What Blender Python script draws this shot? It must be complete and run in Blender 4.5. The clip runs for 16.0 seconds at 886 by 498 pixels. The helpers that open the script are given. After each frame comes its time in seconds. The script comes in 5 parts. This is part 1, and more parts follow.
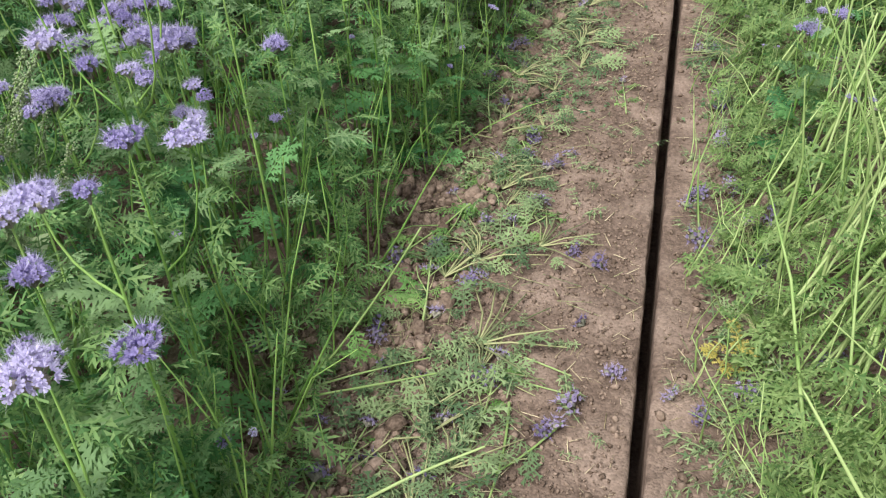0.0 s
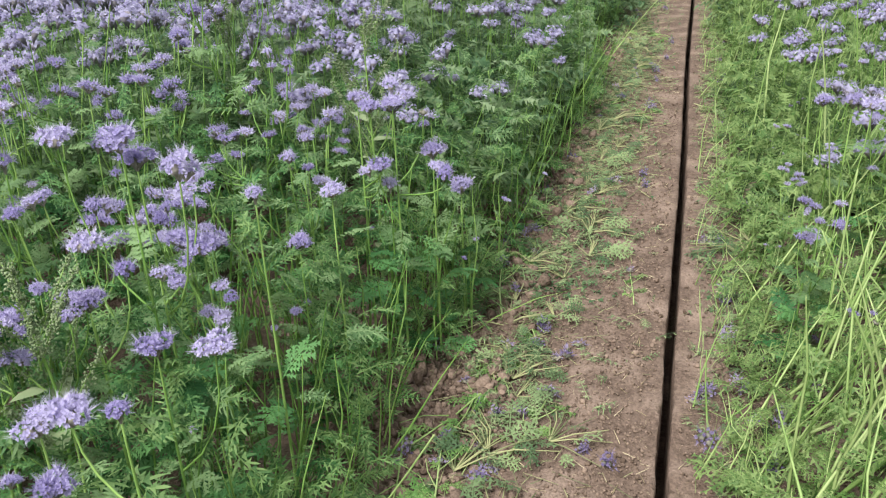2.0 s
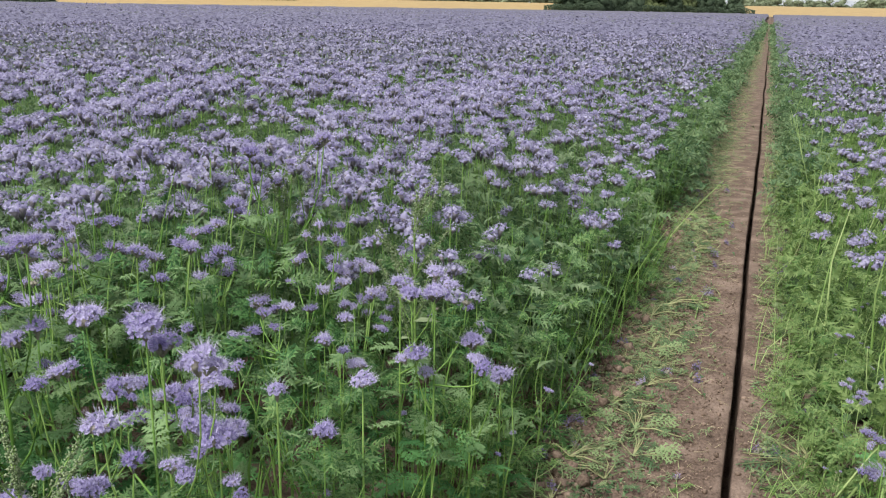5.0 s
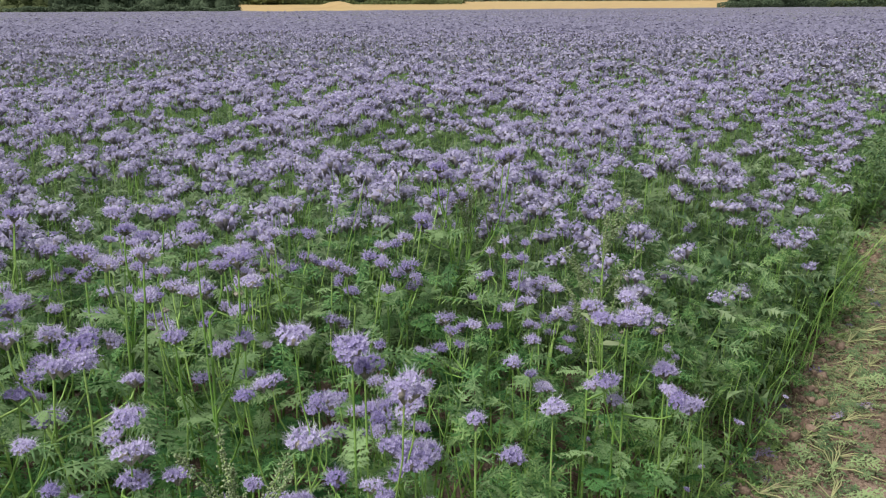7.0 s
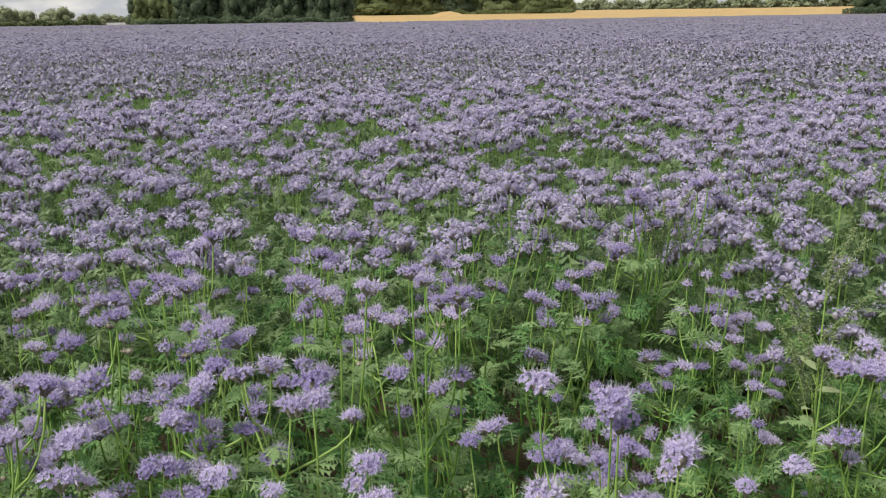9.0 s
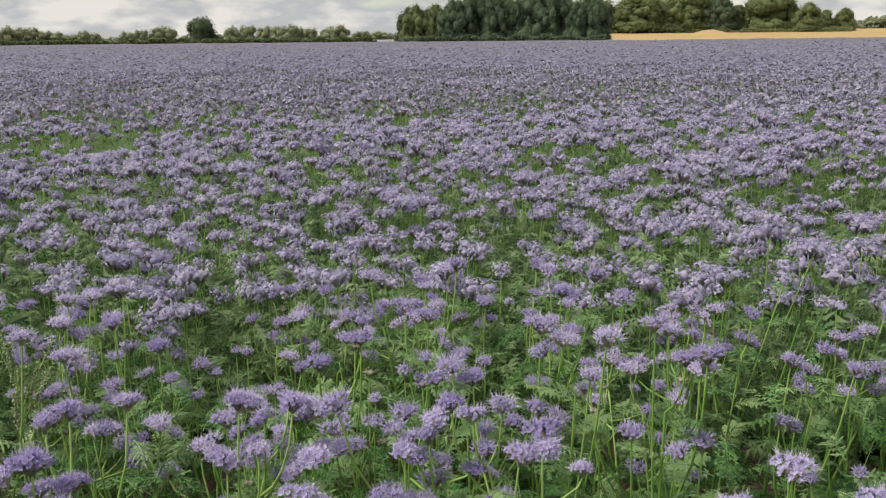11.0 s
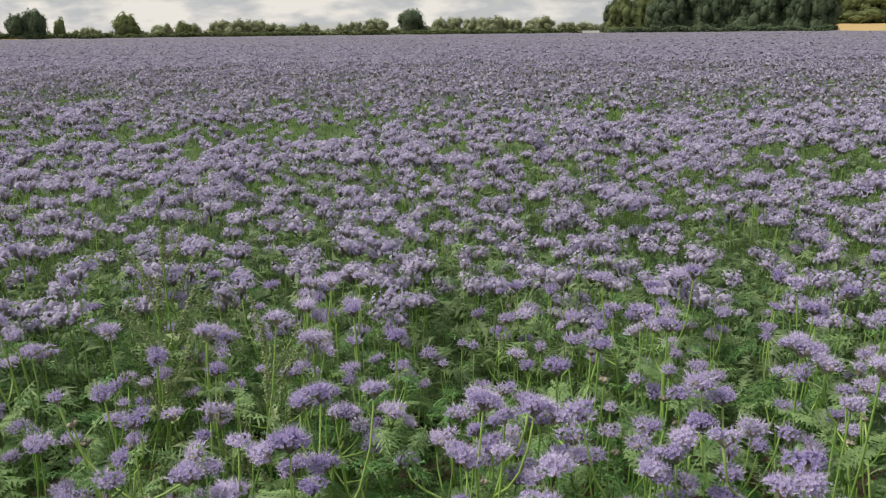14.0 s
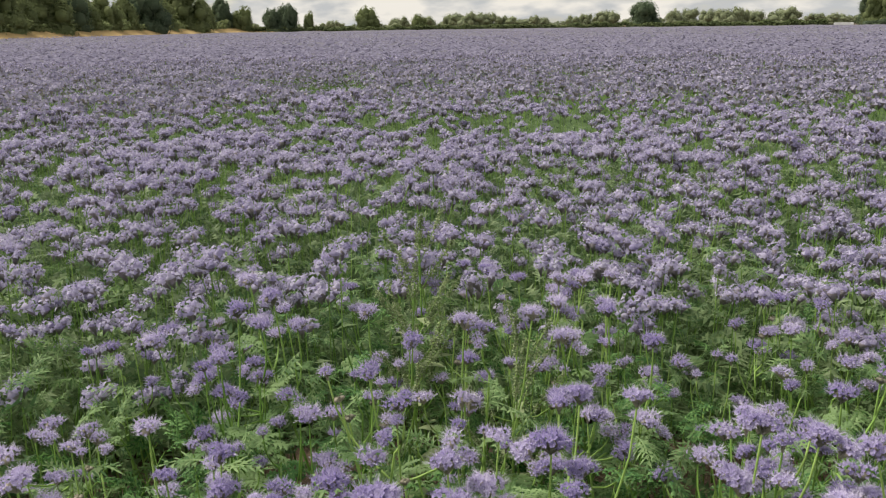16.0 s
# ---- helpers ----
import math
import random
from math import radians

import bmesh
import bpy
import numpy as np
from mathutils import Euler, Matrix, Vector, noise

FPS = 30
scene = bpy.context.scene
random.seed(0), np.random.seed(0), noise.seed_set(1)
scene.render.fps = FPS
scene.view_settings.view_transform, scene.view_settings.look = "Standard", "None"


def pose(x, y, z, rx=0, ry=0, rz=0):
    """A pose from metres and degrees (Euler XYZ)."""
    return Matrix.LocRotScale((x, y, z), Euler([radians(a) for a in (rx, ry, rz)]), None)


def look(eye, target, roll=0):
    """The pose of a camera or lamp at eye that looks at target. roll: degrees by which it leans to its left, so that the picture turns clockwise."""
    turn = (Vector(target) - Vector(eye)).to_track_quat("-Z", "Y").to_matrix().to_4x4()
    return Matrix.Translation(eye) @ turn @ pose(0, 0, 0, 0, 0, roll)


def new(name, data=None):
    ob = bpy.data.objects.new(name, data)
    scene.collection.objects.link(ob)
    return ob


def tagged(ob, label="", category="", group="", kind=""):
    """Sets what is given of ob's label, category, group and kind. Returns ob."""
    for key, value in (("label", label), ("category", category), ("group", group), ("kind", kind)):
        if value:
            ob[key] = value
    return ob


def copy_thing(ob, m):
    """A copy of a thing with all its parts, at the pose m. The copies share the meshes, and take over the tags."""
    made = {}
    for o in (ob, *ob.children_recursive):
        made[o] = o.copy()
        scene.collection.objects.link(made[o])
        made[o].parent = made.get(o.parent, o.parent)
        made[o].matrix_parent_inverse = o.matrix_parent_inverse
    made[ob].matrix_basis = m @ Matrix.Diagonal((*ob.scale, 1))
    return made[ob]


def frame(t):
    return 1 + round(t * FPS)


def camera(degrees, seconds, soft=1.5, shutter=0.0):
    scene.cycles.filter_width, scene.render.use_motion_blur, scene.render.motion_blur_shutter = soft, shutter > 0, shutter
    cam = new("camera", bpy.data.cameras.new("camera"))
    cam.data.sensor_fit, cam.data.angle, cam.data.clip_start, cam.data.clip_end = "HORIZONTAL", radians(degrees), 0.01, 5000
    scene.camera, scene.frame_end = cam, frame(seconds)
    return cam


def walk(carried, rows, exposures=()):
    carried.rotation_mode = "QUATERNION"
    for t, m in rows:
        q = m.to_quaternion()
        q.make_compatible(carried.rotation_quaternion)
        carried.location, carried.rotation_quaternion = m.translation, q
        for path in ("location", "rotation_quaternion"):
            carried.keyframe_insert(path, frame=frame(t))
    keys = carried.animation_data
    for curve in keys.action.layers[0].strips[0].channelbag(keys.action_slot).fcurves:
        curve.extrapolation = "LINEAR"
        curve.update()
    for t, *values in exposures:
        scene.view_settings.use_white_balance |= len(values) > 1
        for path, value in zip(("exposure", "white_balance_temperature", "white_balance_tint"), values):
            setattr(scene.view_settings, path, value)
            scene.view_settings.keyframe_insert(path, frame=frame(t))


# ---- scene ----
cam = camera(55.3, 16.0, soft=1.2)
PATH = [  # seconds, place in metres, turn in degrees
    (0.0, -0.031, 0.000, 1.366, 53.56, 3.36, 14.12),
    (0.5, -0.034, -0.001, 1.406, 56.56, 2.99, 14.50),
    (1.0, -0.033, -0.006, 1.433, 59.38, 2.68, 14.81),
    (1.5, -0.042, -0.011, 1.466, 61.73, 2.33, 15.16),
    (2.0, -0.043, 0.003, 1.489, 63.91, 2.11, 15.40),
    (2.5, -0.062, 0.004, 1.524, 65.77, 1.49, 15.25),
    (3.0, -0.060, 0.023, 1.545, 67.64, 1.01, 15.53),
    (5.5, -0.036, 0.128, 1.582, 74.65, -1.09, 23.43),
    (6.0, -0.074, 0.125, 1.589, 74.72, -0.76, 26.71),
    (6.5, -0.130, 0.135, 1.582, 74.33, -0.50, 28.82),
    (7.0, -0.137, 0.127, 1.615, 73.96, 0.22, 31.28),
    (7.5, -0.185, 0.169, 1.611, 74.29, 0.34, 33.21),
    (8.0, -0.239, 0.147, 1.629, 74.63, 0.20, 35.04),
    (8.5, -0.335, 0.094, 1.645, 74.81, 0.16, 36.02),
    (9.0, -0.434, 0.068, 1.647, 74.61, 0.73, 38.36),
    (9.5, -0.474, 0.060, 1.661, 75.01, 1.24, 42.05),
    (10.0, -0.477, 0.072, 1.676, 75.38, 0.96, 47.62),
    (12.5, -0.551, 0.124, 1.694, 76.46, 0.72, 60.67),
    (13.0, -0.582, 0.093, 1.691, 76.43, 0.83, 63.02),
    (13.5, -0.569, 0.054, 1.698, 76.05, 0.91, 65.41),
    (14.0, -0.576, 0.024, 1.703, 75.48, 0.64, 68.42),
    (14.5, -0.561, -0.006, 1.709, 75.48, 0.17, 71.98),
    (15.0, -0.567, -0.042, 1.715, 75.75, 0.11, 75.62),
    (15.5, -0.606, -0.055, 1.710, 75.47, 0.43, 79.36),
    (16.0, -0.653, -0.067, 1.698, 75.19, 0.78, 83.37),
]
walk(cam, [(t, pose(x, y, z, rx, ry, rz)) for t, x, y, z, rx, ry, rz in PATH], exposures=[(0.0, 0.87, 6100, 10), (3.0, 0.90, 6170, 10), (5.5, 0.52, 6150, 11), (9.0, 0.48, 6700, 10), (12.5, 0.39, 6850, 10), (16.0, 0.52, 7000, 9)])

# ---- world, sun ----
SUN_AZ, SUN_EL = 157.0, 54.0  # degrees to the left of the trench's direction, and above the horizon
world = bpy.data.worlds.new("sky")
scene.world = world
world.use_nodes = True
wn, wl = world.node_tree.nodes, world.node_tree.links
wn.clear()
w_out = wn.new("ShaderNodeOutputWorld")
w_mix = wn.new("ShaderNodeMixShader")
w_sky = wn.new("ShaderNodeTexSky")
w_sky.sky_type, w_sky.sun_disc = "NISHITA", False
w_sky.sun_elevation, w_sky.sun_rotation = radians(SUN_EL), radians(360 - SUN_AZ)
w_blue = wn.new("ShaderNodeBackground")
w_blue.inputs["Strength"].default_value = 0.12
w_cloud = wn.new("ShaderNodeBackground")
w_cloud.inputs["Strength"].default_value = 0.59
w_tex = wn.new("ShaderNodeTexCoord")
w_map = wn.new("ShaderNodeMapping")
w_map.inputs["Scale"].default_value = (1.0, 1.0, 3.0)
w_noise = wn.new("ShaderNodeTexNoise")
w_noise.inputs["Scale"].default_value, w_noise.inputs["Detail"].default_value = 11.0, 9.0
w_ramp = wn.new("ShaderNodeValToRGB")
w_ramp.color_ramp.elements[0].position, w_ramp.color_ramp.elements[1].position = 0.24, 0.42
w_tone = wn.new("ShaderNodeValToRGB")
w_tone.color_ramp.elements[0].position, w_tone.color_ramp.elements[1].position = 0.44, 0.57
w_tone.color_ramp.elements[0].color = (0.62, 0.655, 0.71, 1)
w_tone.color_ramp.elements[1].color = (1.0, 0.985, 0.96, 1)
wl.new(w_tex.outputs["Generated"], w_map.inputs["Vector"])
wl.new(w_map.outputs["Vector"], w_noise.inputs["Vector"])
wl.new(w_noise.outputs["Fac"], w_ramp.inputs["Fac"])
wl.new(w_noise.outputs["Fac"], w_tone.inputs["Fac"])
wl.new(w_tone.outputs["Color"], w_cloud.inputs["Color"])
wl.new(w_sky.outputs["Color"], w_blue.inputs["Color"])
wl.new(w_ramp.outputs["Color"], w_mix.inputs["Fac"])
wl.new(w_blue.outputs["Background"], w_mix.inputs[1])
wl.new(w_cloud.outputs["Background"], w_mix.inputs[2])
wl.new(w_mix.outputs["Shader"], w_out.inputs["Surface"])

sun_data = bpy.data.lights.new("sun", "SUN")
sun_data.energy, sun_data.angle, sun_data.color = 3.3, radians(24), (1.0, 0.965, 0.90)
sun = new("sun", sun_data)
sun_way = Vector((-math.sin(radians(SUN_AZ)) * math.cos(radians(SUN_EL)), math.cos(radians(SUN_AZ)) * math.cos(radians(SUN_EL)), math.sin(radians(SUN_EL))))
sun.matrix_world = look(sun_way * 50, (0, 0, 0))

# ---- materials ----


def material(name, low, high, rough=0.7, scale=30.0, spread=0.35, vary="island", glow_through=0.0, bump=0.0, through_colour=None, spec=0.3, detail=4.0, second=None, crumbs=0.0):
    """A surface that varies between two colours by a noise and by chance from piece to piece; glow_through lets light pass a thin leaf."""
    m = bpy.data.materials.new(name)
    m.use_nodes = True
    n, l = m.node_tree.nodes, m.node_tree.links
    bsdf, out = n["Principled BSDF"], n["Material Output"]
    bsdf.inputs["Roughness"].default_value = rough
    bsdf.inputs["Specular IOR Level"].default_value = spec
    geo = n.new("ShaderNodeNewGeometry")
    tex = n.new("ShaderNodeTexNoise")
    tex.inputs["Scale"].default_value, tex.inputs["Detail"].default_value = scale, detail
    l.new(geo.outputs["Position"], tex.inputs["Vector"])
    add = n.new("ShaderNodeMath")
    add.operation = "MULTIPLY_ADD"
    if vary == "island":
        l.new(geo.outputs["Random Per Island"], add.inputs[0])
    else:
        info = n.new("ShaderNodeObjectInfo")
        l.new(info.outputs["Random"], add.inputs[0])
    add.inputs[1].default_value = spread * 2
    shift = n.new("ShaderNodeMath")
    shift.operation = "SUBTRACT"
    l.new(tex.outputs["Fac"], shift.inputs[0])
    shift.inputs[1].default_value = spread
    l.new(shift.outputs[0], add.inputs[2])
    ramp = n.new("ShaderNodeValToRGB")
    ramp.color_ramp.elements[0].position, ramp.color_ramp.elements[1].position = 0.2, 0.8
    ramp.color_ramp.elements[0].color, ramp.color_ramp.elements[1].color = (*low, 1), (*high, 1)
    l.new(add.outputs[0], ramp.inputs["Fac"])
    colour = ramp.outputs["Color"]
    if second:  # a coarser stain: colour, scale, low and high threshold
        tone, s2, lo, hi = second
        tex2 = n.new("ShaderNodeTexNoise")
        tex2.inputs["Scale"].default_value, tex2.inputs["Detail"].default_value = s2, 5.0
        l.new(geo.outputs["Position"], tex2.inputs["Vector"])
        r2 = n.new("ShaderNodeMapRange")
        r2.inputs["From Min"].default_value, r2.inputs["From Max"].default_value = lo, hi
        l.new(tex2.outputs["Fac"], r2.inputs["Value"])
        mix = n.new("ShaderNodeMixRGB")
        l.new(r2.outputs["Result"], mix.inputs["Fac"])
        l.new(colour, mix.inputs["Color1"])
        mix.inputs["Color2"].default_value = (*tone, 1)
        colour = mix.outputs["Color"]
    l.new(colour, bsdf.inputs["Base Color"])
    height = tex.outputs["Fac"]
    if crumbs:  # crumbly cells with darker joints
        cell = n.new("ShaderNodeTexVoronoi")
        cell.inputs["Scale"].default_value, cell.inputs["Randomness"].default_value = crumbs, 1.0
        warp = n.new("ShaderNodeVectorMath")
        warp.operation = "MULTIPLY_ADD"
        l.new(tex.outputs["Color"], warp.inputs[0])
        warp.inputs[1].default_value = (0.006, 0.006, 0.006)
        l.new(geo.outputs["Position"], warp.inputs[2])
        l.new(warp.outputs["Vector"], cell.inputs["Vector"])
        dome = n.new("ShaderNodeMapRange")
        dome.inputs["From Min"].default_value, dome.inputs["From Max"].default_value = 0.1, 0.75
        dome.inputs["To Min"].default_value, dome.inputs["To Max"].default_value = 1.0, 0.0
        l.new(cell.outputs["Distance"], dome.inputs["Value"])
        both = n.new("ShaderNodeMath")
        both.operation = "MULTIPLY_ADD"
        l.new(dome.outputs["Result"], both.inputs[0])
        both.inputs[1].default_value = 0.45
        l.new(tex.outputs["Fac"], both.inputs[2])
        height = both.outputs[0]
        tone_mix = n.new("ShaderNodeMixRGB")
        tone_mix.blend_type = "MULTIPLY"
        tone_mix.inputs["Fac"].default_value = 0.42
        l.new(colour, tone_mix.inputs["Color1"])
        l.new(cell.outputs["Color"], tone_mix.inputs["Color2"])
        grey = n.new("ShaderNodeRGBToBW")
        l.new(cell.outputs["Color"], grey.inputs["Color"])
        l.new(grey.outputs["Val"], tone_mix.inputs["Color2"])
        colour = tone_mix.outputs["Color"]
        l.new(colour, bsdf.inputs["Base Color"])
    if bump:
        b = n.new("ShaderNodeBump")
        b.inputs["Strength"].default_value, b.inputs["Distance"].default_value = 0.9, bump
        l.new(height, b.inputs["Height"])
        l.new(b.outputs["Normal"], bsdf.inputs["Normal"])
    if glow_through:
        tr = n.new("ShaderNodeBsdfTranslucent")
        if through_colour:
            tr.inputs["Color"].default_value = (*through_colour, 1)
        else:
            l.new(colour, tr.inputs["Color"])
        mx = n.new("ShaderNodeMixShader")
        mx.inputs["Fac"].default_value = glow_through
        l.new(bsdf.outputs["BSDF"], mx.inputs[1])
        l.new(tr.outputs["BSDF"], mx.inputs[2])
        l.new(mx.outputs["Shader"], out.inputs["Surface"])
    return m


SOIL = material("dry_soil", (0.085, 0.058, 0.043), (0.265, 0.188, 0.143), 0.95, 60.0, 0.0, bump=0.0035, spec=0.1, detail=5.0, second=((0.305, 0.222, 0.172), 6.0, 0.46, 0.66), crumbs=170.0)
CLOD = material("soil_clod", (0.10, 0.069, 0.05), (0.31, 0.225, 0.17), 0.95, 110.0, 0.25, bump=0.006, spec=0.1, detail=7.0)
STRAW = material("straw", (0.24, 0.19, 0.10), (0.55, 0.46, 0.29), 0.7, 20.0, 0.4)
STEM = material("stem_green", (0.16, 0.31, 0.06), (0.34, 0.50, 0.14), 0.55, 14.0, 0.3, vary="object", glow_through=0.15)
STEM_LODGED = material("stem_pale_green", (0.23, 0.34, 0.10), (0.44, 0.53, 0.22), 0.55, 14.0, 0.25, vary="object", glow_through=0.15)
STEM_MANY = material("stem_green_many", (0.13, 0.27, 0.05), (0.30, 0.46, 0.12), 0.55, 14.0, 0.3, glow_through=0.15)
STEM_LEANING = material("stem_leaning_many", (0.20, 0.32, 0.08), (0.45, 0.55, 0.22), 0.55, 14.0, 0.35, glow_through=0.15)
LEAF = material("leaf_green", (0.052, 0.165, 0.050), (0.185, 0.39, 0.13), 0.6, 9.0, 0.42, vary="object", glow_through=0.42)
LEAF_MANY = material("leaf_green_many", (0.054, 0.155, 0.048), (0.20, 0.375, 0.125), 0.6, 2.5, 0.42, glow_through=0.42)
# brighter leaf copy: the lit look of the path-side wall is in its colour
LEAF_EDGE_LIT = material("leaf_green_edge_lit", (0.080, 0.19, 0.055), (0.28, 0.42, 0.15), 0.6, 2.5, 0.40, glow_through=0.48)
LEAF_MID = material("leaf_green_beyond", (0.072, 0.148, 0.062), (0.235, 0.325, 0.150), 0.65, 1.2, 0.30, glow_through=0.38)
# leaves farther off, greyed and darkened as the shaded gaps between flower heads
LEAF_FAR_DIM = material("leaf_dimmed_beyond", (0.055, 0.105, 0.05), (0.16, 0.225, 0.115), 0.7, 1.2, 0.30, glow_through=0.38)
# upper leaves: paler when young, and lightened further for sun on the tops
LEAF_UPPER = material("leaf_young_sunlit", (0.11, 0.21, 0.075), (0.28, 0.41, 0.18), 0.65, 9.0, 0.35, vary="object", glow_through=0.42)
LEAF_UPPER_MANY = material("leaf_young_sunlit_many", (0.105, 0.205, 0.075), (0.275, 0.40, 0.175), 0.65, 2.5, 0.35, glow_through=0.42)
LEAF_UPPER_MID = material("leaf_young_sunlit_beyond", (0.115, 0.185, 0.085), (0.275, 0.36, 0.19), 0.7, 1.2, 0.33, glow_through=0.4)
LEAF_YELLOW = material("leaf_yellowed", (0.42, 0.36, 0.07), (0.66, 0.56, 0.18), 0.65, 12.0, 0.3, glow_through=0.35)
LEAF_BRIGHT = material("leaf_bright_green", (0.105, 0.20, 0.055), (0.315, 0.42, 0.15), 0.6, 6.0, 0.30, glow_through=0.45)
LEAF_LODGED = material("leaf_light_green", (0.11, 0.24, 0.055), (0.31, 0.47, 0.15), 0.6, 9.0, 0.35, vary="object", glow_through=0.45)
LITTER = material("stalk_litter", (0.12, 0.14, 0.06), (0.33, 0.33, 0.16), 0.75, 14.0, 0.42)
LEAF_WILTED = material("leaf_wilted", (0.09, 0.145, 0.06), (0.30, 0.36, 0.17), 0.75, 12.0, 0.4, glow_through=0.25)
LEAF_CRUSHED = material("leaf_crushed", (0.075, 0.13, 0.055), (0.25, 0.33, 0.145), 0.75, 12.0, 0.4, vary="object", glow_through=0.2)
PETAL = material("petal_lavender", (0.325, 0.275, 0.515), (0.56, 0.505, 0.715), 0.75, 40.0, 0.33, vary="object", glow_through=0.35, spec=0.1)
# same petals far off, dimmed and greyed: shaded gaps mixed into the colour
PETAL_FAR_DIM = material("petal_lavender_far_dim", (0.165, 0.156, 0.225), (0.252, 0.241, 0.322), 0.8, 1.0, 0.35, spec=0.0, glow_through=0.25)
PETAL_MANY = material("petal_lavender_many", (0.36, 0.325, 0.512), (0.565, 0.53, 0.68), 0.75, 3.0, 0.35, glow_through=0.42, spec=0.1)
# petals at middle distance, partly dimmed for the shade between heads
PETAL_BEYOND_DIM = material("petal_lavender_beyond_dim", (0.255, 0.235, 0.36), (0.425, 0.40, 0.52), 0.8, 2.0, 0.35, glow_through=0.3, spec=0.0)
PETAL_WILTED = material("petal_wilted", (0.19, 0.15, 0.28), (0.39, 0.325, 0.47), 0.8, 60.0, 0.35, vary="object", glow_through=0.2)
STAMEN = material("stamen_violet", (0.47, 0.42, 0.63), (0.72, 0.67, 0.82), 0.6, 40.0, 0.3, vary="object", glow_through=0.3)
BUD = material("bud_grey_green", (0.15, 0.15, 0.11), (0.36, 0.33, 0.26), 0.8, 70.0, 0.3, vary="object", glow_through=0.15)
BUD_MANY = material("bud_grey_green_many", (0.20, 0.18, 0.19), (0.34, 0.305, 0.315), 0.8, 30.0, 0.3, glow_through=0.15)
# smooth sheet casts no shade on itself, so its colour is darkened instead
CANOPY = material("far_flowers_shaded", (0.122, 0.120, 0.132), (0.192, 0.180, 0.243), 0.95, 6.0, 0.0, bump=0.08, spec=0.0, detail=8.0, second=((0.085, 0.11, 0.06), 0.9, 0.55, 0.80))
# dark green that stands in for the shade deep among the leaves
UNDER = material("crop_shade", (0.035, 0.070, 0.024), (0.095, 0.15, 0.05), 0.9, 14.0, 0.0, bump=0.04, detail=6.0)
# both tree leaf tones are lightened and flattened to carry some haze
TREE_LEAF = material("tree_leaf", (0.095, 0.135, 0.085), (0.145, 0.190, 0.115), 0.6, 0.35, 0.22, glow_through=0.5, spec=0.08)
TREE_LIGHT = material("tree_leaf_olive", (0.15, 0.185, 0.085), (0.235, 0.275, 0.125), 0.6, 0.35, 0.22, glow_through=0.5, spec=0.08)
HEDGE = material("hedge_leaf", (0.050, 0.070, 0.030), (0.125, 0.155, 0.065), 0.7, 0.4, 0.2, glow_through=0.2, spec=0.08)
BUSH = material("bush_leaf", (0.15, 0.19, 0.09), (0.26, 0.30, 0.14), 0.7, 0.3, 0.22, glow_through=0.45, spec=0.08)
# haze over the distance is put into this paler leaf colour
TREE_HAZED = material("far_tree_leaf_hazed", (0.17, 0.20, 0.12), (0.28, 0.315, 0.19), 0.8, 0.2, 0.22, glow_through=0.25, spec=0.08)
BARK = material("bark", (0.06, 0.045, 0.03), (0.15, 0.12, 0.09), 0.9, 6.0, 0.2, bump=0.03)
STUBBLE = material("golden_stubble", (0.29, 0.20, 0.085), (0.45, 0.315, 0.14), 0.9, 0.35, 0.0, bump=0.05, detail=8.0, second=((0.37, 0.275, 0.12), 0.05, 0.5, 0.72))
WEED = material("weed_grey_green", (0.19, 0.26, 0.12), (0.40, 0.47, 0.26), 0.7, 20.0, 0.33, glow_through=0.3)
WHITE = material("white_sheet_metal", (0.62, 0.63, 0.62), (0.80, 0.80, 0.78), 0.5, 1.5, 0.1)
DARK = material("dark_rubber", (0.02, 0.02, 0.02), (0.05, 0.05, 0.05), 0.8, 5.0, 0.1)

# ---- mesh tools: a shape is (points, triangles, material index of each triangle) ----
rng = np.random.default_rng(7)


def mesh_of(name, shape, mats, smooth=False):
    v, f, mi = shape
    me = bpy.data.meshes.new(name)
    me.vertices.add(len(v))
    me.vertices.foreach_set("co", np.asarray(v, np.float32).ravel())
    me.loops.add(len(f) * 3)
    me.loops.foreach_set("vertex_index", np.asarray(f, np.int32).ravel())
    me.polygons.add(len(f))
    me.polygons.foreach_set("loop_start", np.arange(0, len(f) * 3, 3, dtype=np.int32))
    me.polygons.foreach_set("material_index", np.asarray(mi, np.int32))
    if smooth:
        me.polygons.foreach_set("use_smooth", np.ones(len(f), bool))
    for m in mats:
        me.materials.append(m)
    me.update(calc_edges=True)
    me.validate()
    return me


def part(name, me, parent, label="", m=None):
    ob = new(name, me)
    ob.parent = parent
    if m is not None:
        ob.matrix_basis = m
    return tagged(ob, label)


def join(shapes):
    vs, fs, ms, n = [], [], [], 0
    for v, f, mi in shapes:
        vs.append(np.asarray(v, float).reshape(-1, 3)), fs.append(np.asarray(f, int).reshape(-1, 3) + n), ms.append(np.asarray(mi, int).ravel())
        n += len(vs[-1])
    return np.concatenate(vs), np.concatenate(fs), np.concatenate(ms)


def strew(shape, turns, places):
    """The shape repeated at every turn (3 x 3) and place."""
    v, f, mi = shape
    n = len(places)
    vv = (np.einsum("nij,vj->nvi", turns, v) + places[:, None, :]).reshape(-1, 3)
    ff = (f[None] + (np.arange(n) * len(v))[:, None, None]).reshape(-1, 3)
    return vv, ff, np.tile(mi, n)


def strew_kinds(kinds, turns, places):
    pick = rng.integers(0, len(kinds), len(places))
    return join([strew(k, turns[pick == i], places[pick == i]) for i, k in enumerate(kinds) if (pick == i).any()])


